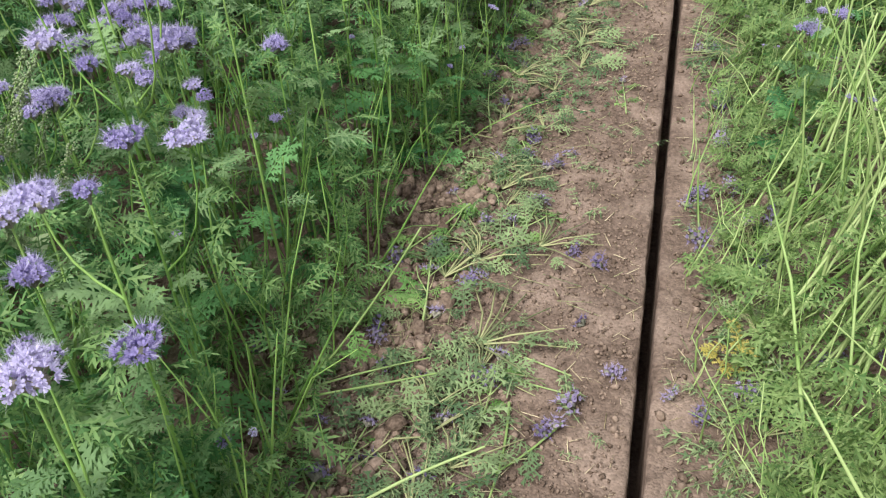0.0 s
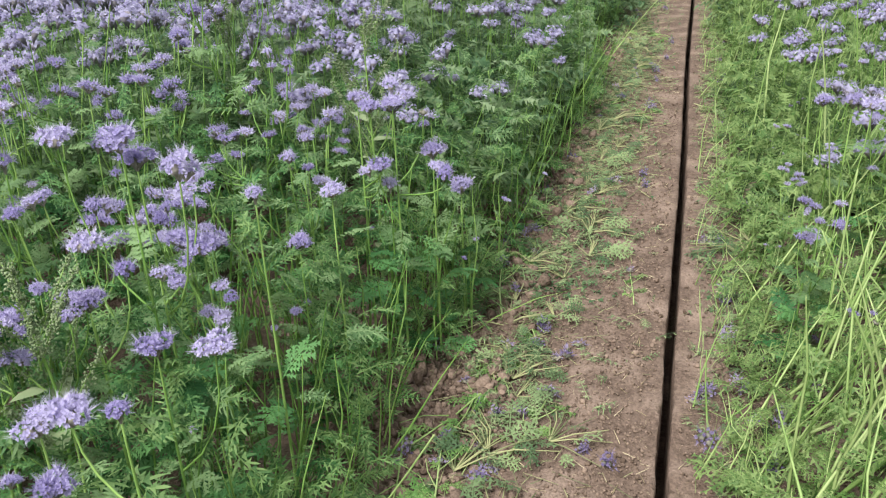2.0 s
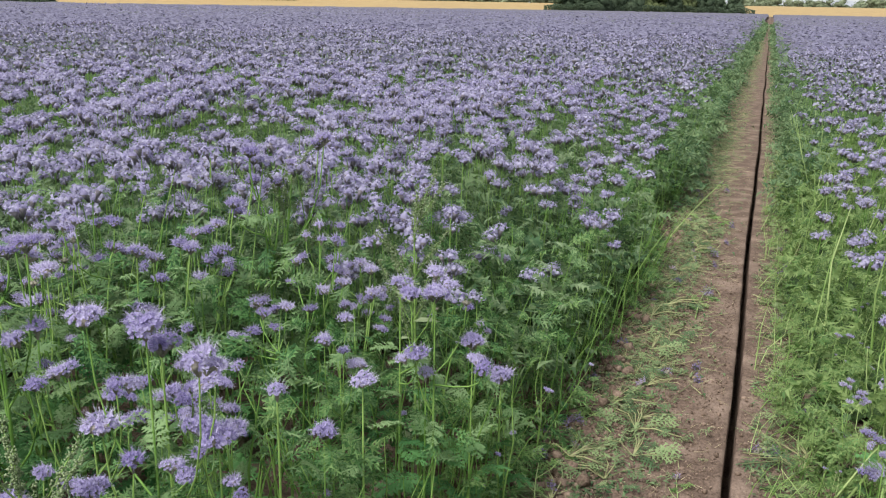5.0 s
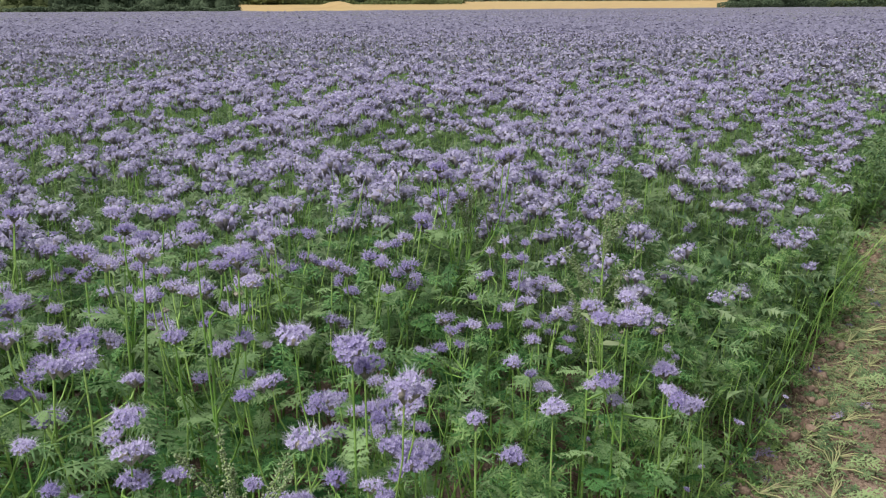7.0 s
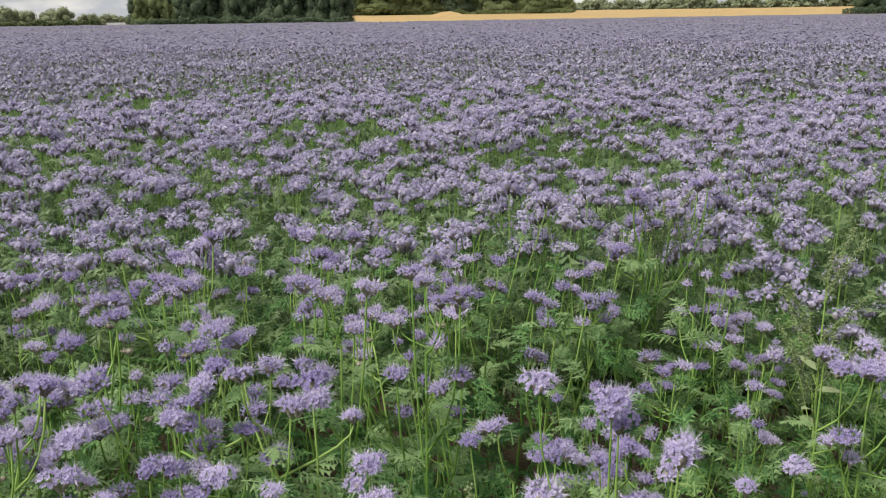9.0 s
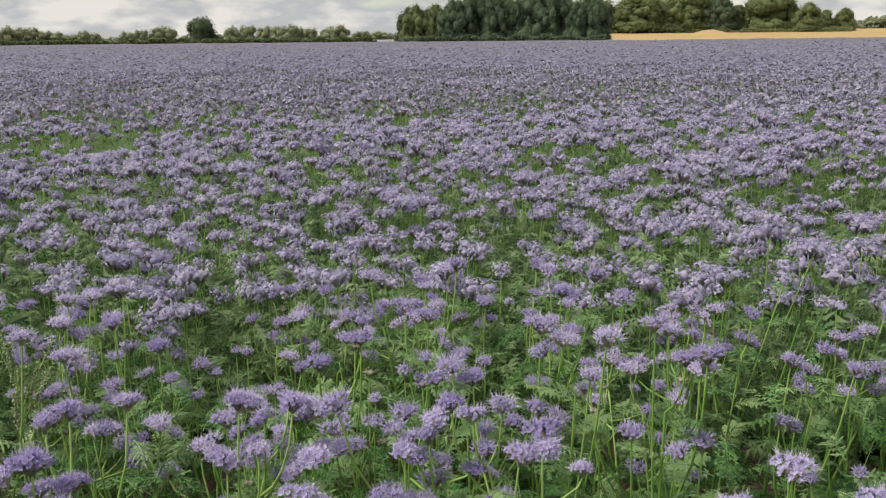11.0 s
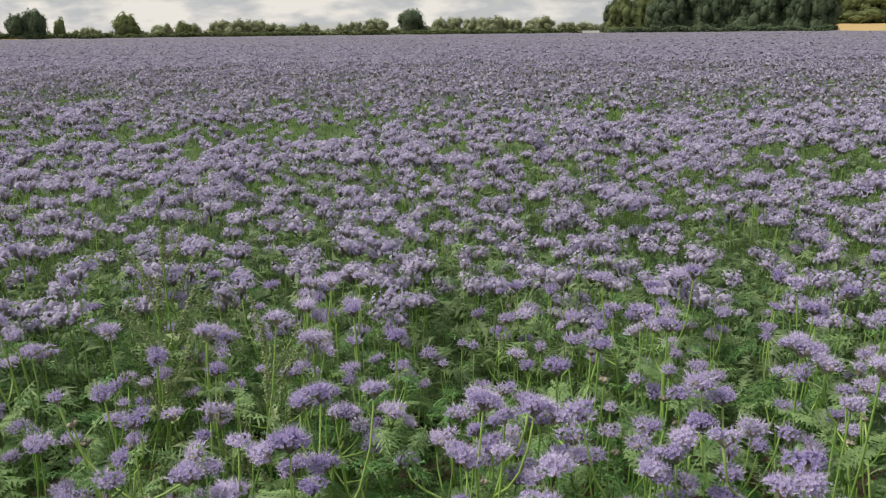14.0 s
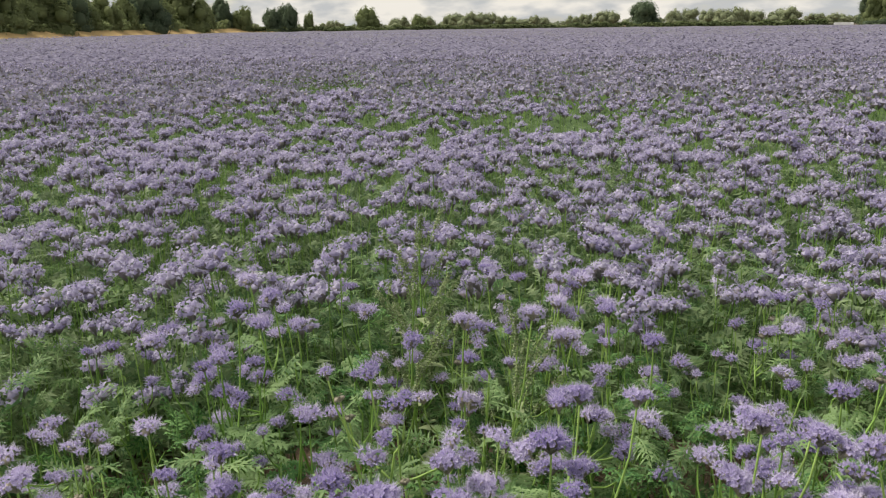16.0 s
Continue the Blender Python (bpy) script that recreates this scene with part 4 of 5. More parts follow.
# ---- weeds that stand among the flowers ----
def weed(seed, height):
    r = pick_rng(seed)
    root = tagged(new("fat_hen_weed"), "tall grey-green fat hen weed with seed spikes", "weed")
    spikes = []
    part("stem", mesh_of("stem", tube([(0, 0, 0), (0.01, 0, height * 0.4), (0.0, 0.015, height * 0.75), (0.0, 0.0, height * 0.97)], (0.005, 0.0042, 0.003, 0.0018), 6), [STEM], True), root)
    grain = (np.array([(1, 0, 0), (-0.5, 0.87, 0), (-0.5, -0.87, 0), (0, 0, 1.2)]), np.array([(0, 1, 3), (1, 2, 3), (2, 0, 3), (0, 2, 1)]), np.zeros(4, int))
    for k in range(15):
        z = height * r.uniform(0.5, 1.0)
        a = k * 2.4
        ln = 0.20 * (1.35 - z / height) + 0.09
        p0 = np.array([0, 0, z * 0.96])
        way = np.array([math.cos(a) * 0.55, math.sin(a) * 0.55, 0.85])
        if k == 0:
            p0, way, ln = np.array([0, 0, height * 0.9]), np.array([0.05, 0, 1.0]), 0.14
        p1 = p0 + way * ln
        part("branch", mesh_of("branch", tube([p0, (p0 + p1) / 2 + (0, 0, 0.005), p1], (0.0018, 0.0014, 0.001), 4), [STEM], True), root)
        n = 150
        u = r.uniform(0.25, 1.02, n)
        pts = p0 + (p1 - p0) * u[:, None] + r.normal(0, 0.0065, (n, 3)) * (1.15 - u[:, None] * 0.6)
        spikes.append(strew(grain, turns_of(r.uniform(0, 6.28, n), r.uniform(0, 3, n), r.uniform(0, 6.28, n), r.uniform(0.0024, 0.0046, n)), pts))
    tagged(part("seed_spike", mesh_of("seed_spike", join(spikes), [WEED]), root, "knobbly grey-green seed spikes in a plume"), kind="stuff")
    blade = (np.array([(0, 0, 0), (0.3, 0.24, 0.05), (0.36, 0, 0.02), (0.3, -0.24, 0.05), (0.68, 0.17, -0.02), (0.7, 0, -0.04), (0.68, -0.17, -0.02), (1, 0, -0.16)]),
             np.array([(0, 2, 1), (0, 3, 2), (1, 2, 5), (1, 5, 4), (2, 3, 6), (2, 6, 5), (4, 5, 7), (5, 6, 7)]), np.zeros(8, int))
    leaf_me = mesh_of("leaf", blade, [WEED], True)
    for k in range(11):
        z = height * (0.15 + 0.06 * k)
        part("leaf", leaf_me, root, "smooth ovate leaf", Matrix.Translation((0, 0, z)) @ Matrix.Rotation(2.4 * k, 4, "Z") @ Matrix.Rotation(-r.uniform(0.0, 0.7), 4, "Y") @ Matrix.Scale(r.uniform(0.06, 0.10), 4))
    return root


for seed, x, y, h in ((1, -3.02, 0.13, 1.16), (2, -2.84, 0.10, 1.06), (3, -2.62, 0.34, 0.96), (4, -1.13, 1.05, 0.80), (5, -0.98, 2.42, 1.0), (6, -1.56, 2.65, 1.02)):
    w = weed(seed, h)
    tagged(w, group="fat hen weeds")
    w.matrix_basis = Matrix.Translation((x, y, -0.01)) @ Matrix.Rotation(seed * 1.3, 4, "Z")

# ---- on the path: clods, straw, crushed leaves, cut stems, fallen heads ----
def ball(r, rough=0.28):
    bm = bmesh.new()
    bmesh.ops.create_icosphere(bm, subdivisions=1, radius=1.0)
    v = np.array([p.co for p in bm.verts]) * r.uniform(1 - rough, 1 + rough, (len(bm.verts), 1)) * (1, r.uniform(0.6, 1.0), 0.7)
    f = np.array([[p.index for p in q.verts] for q in bm.faces])
    bm.free()
    return v, f, np.zeros(len(f), int)


def path_spots(n, x0, x1, y0=0.2, y1=11.0, near_bias=1.6):
    y = y0 + (y1 - y0) * rng.uniform(0, 1, n) ** near_bias
    x = rng.uniform(x0, x1, n)
    ok = np.abs(x) > 0.035
    return x[ok], y[ok]


def ground_stuff(name, label, category, shape, mats):
    return tagged(new(name, mesh_of(name, shape, mats)), label, category, kind="stuff")


balls = [ball(pick_rng(700 + i), 0.42) for i in range(10)]
layers = []
for n, x0, x1, lo, hi in ((8500, -0.90, -0.40, 0.004, 0.014), (1900, -0.90, -0.46, 0.010, 0.030), (650, -0.78, -0.44, 0.016, 0.034), (2300, -0.45, 0.0, 0.004, 0.012), (1400, 0.03, 0.5, 0.004, 0.016), (800, -1.3, -0.75, 0.01, 0.03)):
    x, y = path_spots(n, x0, x1, 0.2, 7.0)
    s = lo * (hi / lo) ** (rng.uniform(0, 1, len(x)) ** 2)
    layers.append(strew_kinds(balls, turns_of(rng.uniform(0, 6.28, len(x)), rng.uniform(0, 1.5, len(x)), rng.uniform(0, 6.28, len(x)), s), np.stack([x, y, ground_z(x, y) + s * 0.25], 1)))
crumbs = [(np.array([(1, 0, 0), (0, 1, 0), (-1, 0.1, 0), (0, -1, 0.1), (0, 0, 0.8), (0.1, 0, -0.7)]) * pick_rng(720 + i).uniform(0.6, 1.25, (6, 1)), np.array([(0, 1, 4), (1, 2, 4), (2, 3, 4), (3, 0, 4), (1, 0, 5), (2, 1, 5), (3, 2, 5), (0, 3, 5)]), np.zeros(8, int)) for i in range(8)]
for n, x0, x1, lo, hi in ((24000, -0.68, 0.0, 0.0018, 0.0068), (6500, 0.02, 0.42, 0.0018, 0.007)):
    x, y = path_spots(n, x0, x1, 0.4, 5.5, 1.5)
    ok = wave(x, y, 0.16, 11.0) > rng.uniform(-1.1, 0.5, len(x))
    x, y = x[ok], y[ok]
    s = lo * (hi / lo) ** (rng.uniform(0, 1, len(x)) ** 1.6)
    layers.append(strew_kinds(crumbs, turns_of(rng.uniform(0, 6.28, len(x)), rng.uniform(0, 1.5, len(x)), rng.uniform(0, 6.28, len(x)), s), np.stack([x, y, ground_z(x, y) + s * 0.35], 1)))
ground_stuff("soil_clods", "crumbled brown soil clods on the bare path", "soil clods", join(layers), [CLOD])

chip = (np.array([(-0.5, 0.02, 0.012), (-0.5, -0.02, 0.012), (0.5, -0.016, 0.012), (0.5, 0.016, 0.012), (-0.5, 0, 0.035), (0.5, 0, 0.03)]),
        np.array([(0, 1, 4), (2, 3, 5), (1, 2, 5), (1, 5, 4), (3, 0, 4), (3, 4, 5)]), np.zeros(6, int))
x, y = path_spots(5200, -0.72, 0.42, 0.2, 12.0)
s = 0.01 * 6 ** rng.uniform(0, 1, len(x)) ** 1.5
ground_stuff("straw_chaff", "scattered dry straw and chopped stalks on the soil", "straw",
             strew(chip, turns_of(rng.normal(1.3, 0.9, len(x)), rng.normal(0, 0.12, len(x)), rng.uniform(0, 6.28, len(x)), s), np.stack([x, y, ground_z(x, y) + 0.003], 1)), [STRAW])
n = 5600
y = 0.2 + 15 * rng.uniform(0, 1, n) ** 1.5
x = np.where(rng.uniform(0, 1, n) < 0.72, rng.normal(-0.48, 0.14, n), rng.normal(0.22, 0.08, n))
ok = (np.abs(x) > 0.05) & (wave(x, y, 0.4, 6.0) > -0.45)
x, y = x[ok], y[ok]
s = 0.018 * 6.5 ** rng.uniform(0, 1, len(x)) ** 1.3
t = turns_of(rng.normal(1.4, 0.9, len(x)), rng.normal(0, 0.22, len(x)), rng.uniform(0, 6.28, len(x)), s)
t[:, :, 1:] *= (0.045 / np.maximum(s, 0.03))[:, None, None] * 1.1
ground_stuff("chopped_stalks", "chopped green stalks strewn along the path", "plant litter", strew(chip, t, np.stack([x, y, ground_z(x, y) + rng.uniform(0.003, 0.02, len(x))], 1)), [LITTER])
n = 5500
y = 3.6 * 14 ** rng.uniform(0, 1, n)
x = left_edge(y) + 0.1 + 0.42 * rng.uniform(0, 1, n) ** 1.5
far = rng.uniform(0, 1, n) > 0.55
x = np.where(far, x, rng.normal(-0.38, 0.09, n) + 0.05 * np.sin(2.3 * y))
chips = strew(chip, turns_of(rng.normal(0.9, 1.0, n), rng.normal(0, 0.2, n), rng.uniform(0, 6.28, n), rng.uniform(0.03, 0.10, n) * (1 + y / 40)), np.stack([np.where(rng.uniform(0, 1, n) < 0.22, 0.07 + 0.16 * rng.uniform(0, 1, n), x), y, 0.012 + 0 * x], 1))
ground_stuff("stalk_chips", "chopped pale stalks strewn along the far path", "plant litter", chips, [LITTER])
n = 11000
y = 2.6 * 46 ** rng.uniform(0, 1, n)
x = np.where(rng.uniform(0, 1, n) < 0.72, rng.normal(-0.44, 0.13, n), rng.normal(0.2, 0.08, n))
ok = np.abs(x) > 0.06
x, y = x[ok], y[ok]
ground_stuff("path_weeds", "low green weeds and litter along the far path", "weeds", strew_kinds(tiny_leaves, turns_of(rng.uniform(0, 6.28, len(x)), rng.normal(0, 0.4, len(x)), rng.uniform(0, 6.28, len(x)), rng.uniform(0.03, 0.09, len(x)) * (1 + y / 25)), np.stack([x, y, 0.015 + 0 * x], 1)), [LEAF_MID])
layers = []
flat_leaves = [leaf_shape(pick_rng(600 + i), pairs=4, droop=0.15, teeth=1) for i in range(5)]
for n, mid, wide in ((900, -0.42, 0.10), (900, -0.47, 0.09), (150, -0.62, 0.10), (900, 0.22, 0.10), (180, -0.14, 0.08)):
    x, y = path_spots(n, -1, 1, 0.2, 13.0, 1.0 if n == 900 and mid < 0 else 1.8)
    x = mid + wide * rng.normal(0, 0.8, len(x))
    ok = (np.abs(x) > 0.05) & (wave(x, y, 0.35, 6.0) > -0.35)
    x, y = x[ok], y[ok]
    layers.append(strew_kinds(flat_leaves, turns_of(rng.uniform(0, 6.28, len(x)), rng.normal(0, 0.35, len(x)), rng.uniform(0, 6.28, len(x)), rng.uniform(0.04, 0.11, len(x))), np.stack([x, y, ground_z(x, y) + rng.uniform(0.004, 0.022, len(x))], 1)))
ground_stuff("crushed_leaves", "crushed and wilting green leaves lying on the path", "leaf litter", join(layers), [LEAF_WILTED])


def felled_plant(seed, length):
    """A cut plant lying flat: stem with side shoots, some leaves, a wilted head."""
    r = pick_rng(seed)
    root = new("felled_plant")
    pts = [np.array([u * length, 0.05 * length * math.sin(2.2 * u + seed), 0.006 + 0.018 * u * r.uniform(0.2, 1)]) for u in np.linspace(0, 1, 6)]
    shapes = [tube(pts, np.linspace(0.004, 0.0022, 6), 5)]
    for k in range(2):
        b, a = pts[2 + k], (-1) ** k * r.uniform(0.4, 0.8)
        shapes.append(tube([b, b + np.array([math.cos(a), math.sin(a), 0.1]) * length * 0.2, b + np.array([math.cos(a * 0.8), math.sin(a * 0.8), 0.05]) * length * 0.36], (0.0024, 0.002, 0.0015), 4))
    part("stem", mesh_of("stem", join(shapes), [STEM_LODGED], True), root)
    for k in range(4):
        m = Matrix.Translation(pts[1 + k]) @ Matrix.Rotation((-1) ** k * r.uniform(0.4, 1.3), 4, "Z") @ Matrix.Rotation(r.normal(0, 0.25), 4, "X") @ Matrix.Scale(r.uniform(0.07, 0.12), 4)
        part("leaf", LEAVES_LODGED[r.integers(0, 6)], root, "", m)
    part("flower_head", wilted[seed % 4], root, "wilted violet flower head", Matrix.Translation(pts[-1]) @ Matrix.Rotation(1.3, 4, "Y"))
    return root


wilted = [mesh_of("fallen_flower_head", head_shape(pick_rng(820 + i), 3, 8, 0.012, 0.0062, 4, False), [PETAL_WILTED, PETAL_WILTED, BUD]) for i in range(4)]
felled = [felled_plant(800 + i, 0.22 + 0.05 * i) for i in range(6)]
for k in felled:
    tagged(k, "cut phacelia plant lying flat on the soil", "plant", "cut plants on the path")
for i in range(90):
    x = float(rng.choice([rng.normal(-0.42, 0.10), rng.normal(-0.60, 0.07), rng.normal(0.22, 0.05)]))
    x = x if abs(x) > 0.1 else 0.14
    y = 0.35 + 8 * float(rng.uniform(0, 1)) ** 1.7
    turn = rng.uniform(-0.55, 0.55) + (1.75 if x < 0 else 1.0) + (3.0 if x < 0 and rng.uniform() < 0.4 else 0)
    m = Matrix.Translation((x, y, 0.004 + max(0.0, float(ground_z(x, y))))) @ Matrix.Rotation(turn, 4, "Z") @ Matrix.Scale(rng.uniform(0.6, 1.1), 4)
    if i < 6:
        felled[i].matrix_basis = m
    else:
        copy_thing(felled[i % 6], m)
for i in range(44):
    x = float(rng.choice([rng.normal(-0.42, 0.16), rng.normal(-0.14, 0.05), rng.normal(0.2, 0.09), rng.normal(-0.60, 0.08)]))
    x = x if abs(x) > 0.06 else 0.1
    y = 0.4 + 8 * float(rng.uniform(0, 1)) ** 1.6
    ob = tagged(new("fallen_flower_head", wilted[i % 4]), "wilted violet flower head lying on the soil", "flower head", "fallen flower heads on the path")
    ob.matrix_basis = Matrix.Translation((x, y, 0.010 + float(ground_z(x, y)))) @ Matrix.Rotation(rng.uniform(0.5, 1.6), 4, Vector((rng.normal(), rng.normal(), 0.1))) @ Matrix.Scale(rng.uniform(0.8, 1.2), 4)

LEAVES_CRUSHED = [mesh_of("leaf", leaf_shape(pick_rng(650 + i), pairs=6, droop=0.3, teeth=2), [LEAF_CRUSHED]) for i in range(3)]

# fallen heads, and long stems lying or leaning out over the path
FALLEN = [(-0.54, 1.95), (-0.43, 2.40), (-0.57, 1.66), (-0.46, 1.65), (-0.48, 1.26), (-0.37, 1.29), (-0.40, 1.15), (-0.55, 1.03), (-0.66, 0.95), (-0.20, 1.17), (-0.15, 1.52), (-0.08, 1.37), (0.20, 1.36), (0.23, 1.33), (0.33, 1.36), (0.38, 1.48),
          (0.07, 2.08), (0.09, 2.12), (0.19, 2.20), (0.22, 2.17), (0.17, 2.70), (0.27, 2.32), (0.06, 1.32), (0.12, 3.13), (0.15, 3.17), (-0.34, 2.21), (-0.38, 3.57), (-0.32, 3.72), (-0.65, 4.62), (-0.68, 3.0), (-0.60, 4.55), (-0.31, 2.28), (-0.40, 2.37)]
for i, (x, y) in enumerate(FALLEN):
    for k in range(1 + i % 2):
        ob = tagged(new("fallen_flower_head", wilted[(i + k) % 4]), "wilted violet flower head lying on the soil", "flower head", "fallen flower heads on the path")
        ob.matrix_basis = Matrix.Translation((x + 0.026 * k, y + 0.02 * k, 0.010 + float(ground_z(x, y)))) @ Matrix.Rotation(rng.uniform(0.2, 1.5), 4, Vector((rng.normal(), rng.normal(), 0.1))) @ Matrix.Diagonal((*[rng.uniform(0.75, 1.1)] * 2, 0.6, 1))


def lying_stem(seed, x, y, heading, length, top, thick, leaves, label="long pale green phacelia stem lying over the path", group="stems lying over the path"):
    """One stem from the ground at a place: heading in degrees from +x, the height of its end, its radius in millimetres, its leaves."""
    r = pick_rng(seed)
    root = tagged(new("fallen_plant"), label, "plant", group)
    bow = r.uniform(-0.05, 0.05) * length
    pts = [np.array([u * length, bow * math.sin(3.1 * u), thick * 0.001 + top * u ** 1.4 + (0.02 * math.sin(3.1 * u) if top > 0.03 else 0)]) for u in np.linspace(0, 1, 7)]
    part("stem", mesh_of("stem", tube(pts, np.linspace(1.0, 0.62, 7) * thick * 0.001, 6), [STEM_LODGED], True), root)
    for k in range(leaves):
        m = Matrix.Translation(pts[2 + k % 5]) @ Matrix.Rotation((-1) ** k * r.uniform(0.4, 1.2), 4, "Z") @ Matrix.Rotation(r.normal(0, 0.3), 4, "X") @ Matrix.Scale(r.uniform(0.06, 0.11), 4)
        part("leaf", LEAVES_LODGED[r.integers(0, 6)] if top > 0.1 else LEAVES_CRUSHED[r.integers(0, 3)], root, "", m)
    root.matrix_basis = Matrix.Translation((x, y, 0.004 + max(0.0, float(ground_z(x, y))))) @ Matrix.Rotation(radians(heading), 4, "Z")
    return root


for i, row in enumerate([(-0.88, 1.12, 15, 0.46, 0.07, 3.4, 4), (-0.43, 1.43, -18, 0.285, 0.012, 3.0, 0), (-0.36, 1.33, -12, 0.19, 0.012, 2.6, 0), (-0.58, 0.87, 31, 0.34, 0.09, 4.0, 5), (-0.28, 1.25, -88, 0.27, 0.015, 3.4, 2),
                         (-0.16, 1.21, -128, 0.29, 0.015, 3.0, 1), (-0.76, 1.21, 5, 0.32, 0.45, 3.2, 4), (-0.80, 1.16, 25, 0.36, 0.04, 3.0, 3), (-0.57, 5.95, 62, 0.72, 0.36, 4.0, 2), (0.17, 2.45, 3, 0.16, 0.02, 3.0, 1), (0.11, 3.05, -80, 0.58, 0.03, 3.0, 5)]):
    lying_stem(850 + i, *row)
for i, row in enumerate([(0.22, 1.48, 35, 0.28, 0.42, 4.4, 2), (0.24, 1.46, 48, 0.36, 0.44, 4.0, 1), (0.27, 1.35, 32, 0.30, 0.46, 4.6, 1), (0.29, 1.37, 40, 0.42, 0.44, 4.0, 2), (0.32, 1.36, 28, 0.34, 0.40, 4.4, 1), (0.30, 1.62, 50, 0.30, 0.50, 4.2, 2), (0.33, 1.86, 62, 0.22, 0.58, 4.2, 3), (0.36, 2.1, 70, 0.16, 0.66, 4.4, 3), (0.20, 1.05, 20, 0.35, 0.20, 4.2, 2), (0.26, 1.12, 42, 0.40, 0.24, 4.0, 2), (0.35, 1.7, 30, 0.36, 0.30, 3.8, 2)]):
    lying_stem(885 + i, *row, "thick pale green phacelia stalk leaning beside the trench", "leaning stalks beside the trench")

# flattened tufts of crushed plants along the middle of the wheel mark and beside the trench
def crushed_tuft(seed):
    r = pick_rng(seed)
    root = new("crushed_tuft")
    line = [tube([(0, 0, 0.004), (0.05 * math.cos(a), 0.05 * math.sin(a), 0.022), (0.13 * math.cos(a + 0.2), 0.13 * math.sin(a + 0.2), 0.010)], (0.0020, 0.0017, 0.0011), 4) for a in r.normal(1.2, 0.9, 9)]
    part("stem", mesh_of("stem", join(line), [LITTER], True), root, "flattened pale green stems")
    for k in range(6):
        a = r.normal(1.2, 1.3)
        m = Matrix.Translation((0.05 * math.cos(a) * r.uniform(0, 1.6), 0.05 * math.sin(a) * r.uniform(0, 1.6), 0.012)) @ Matrix.Rotation(a + r.normal(0, 0.5), 4, "Z") @ Matrix.Rotation(r.normal(0, 0.5), 4, "X") @ Matrix.Rotation(-r.uniform(-0.1, 0.45), 4, "Y") @ Matrix.Scale(r.uniform(0.05, 0.10), 4)
        part("leaf", LEAVES_CRUSHED[r.integers(0, 3)], root, "wilted crushed leaf", m)
    return tagged(root, "flattened tuft of crushed green phacelia on the soil", "plant", "crushed tufts on the path")


tufts = [crushed_tuft(870 + i) for i in range(5)]
for i in range(64):
    y = 0.85 + 6.5 * (i / 64) ** 1.25
    if i % 4 == 3:
        x = 0.23 + abs(rng.normal(0, 0.05))
    else:
        x = -0.40 + 0.05 * math.sin(2.3 * y) + rng.normal(0, 0.06) - (0.18 if i % 6 == 1 and y > 2.2 else 0.0)
    m = Matrix.Translation((x, y, 0.002 + max(0.0, float(ground_z(x, y))))) @ Matrix.Rotation(rng.uniform(-0.8, 0.8), 4, "Z") @ Matrix.Scale(rng.uniform(0.75, 1.3), 4)
    if i < 5:
        tufts[i].matrix_basis = m
    else:
        copy_thing(tufts[i % 5], m)

yellow_leaf = [mesh_of("leaf", leaf_shape(pick_rng(640 + i), pairs=5, droop=0.5), [LEAF_YELLOW]) for i in range(2)]
yellowed = tagged(new("yellowed_seedling"), "small yellowed seedling lying beside the trench", "plant")
part("stem", mesh_of("stem", tube([(0, 0, 0), (0.02, 0.02, 0.06), (0.05, 0.05, 0.09)], (0.003, 0.0025, 0.0015), 5), [STEM_LODGED], True), yellowed)
for k in range(7):
    part("leaf", yellow_leaf[k % 2], yellowed, "yellowed leaf", Matrix.Translation((0.006 * k, 0.006 * k, 0.02 + 0.01 * k)) @ Matrix.Rotation(2.4 * k, 4, "Z") @ Matrix.Rotation(-0.4, 4, "Y") @ Matrix.Scale(0.062, 4))
yellowed.matrix_basis = Matrix.Translation((0.15, 1.42, 0.0))

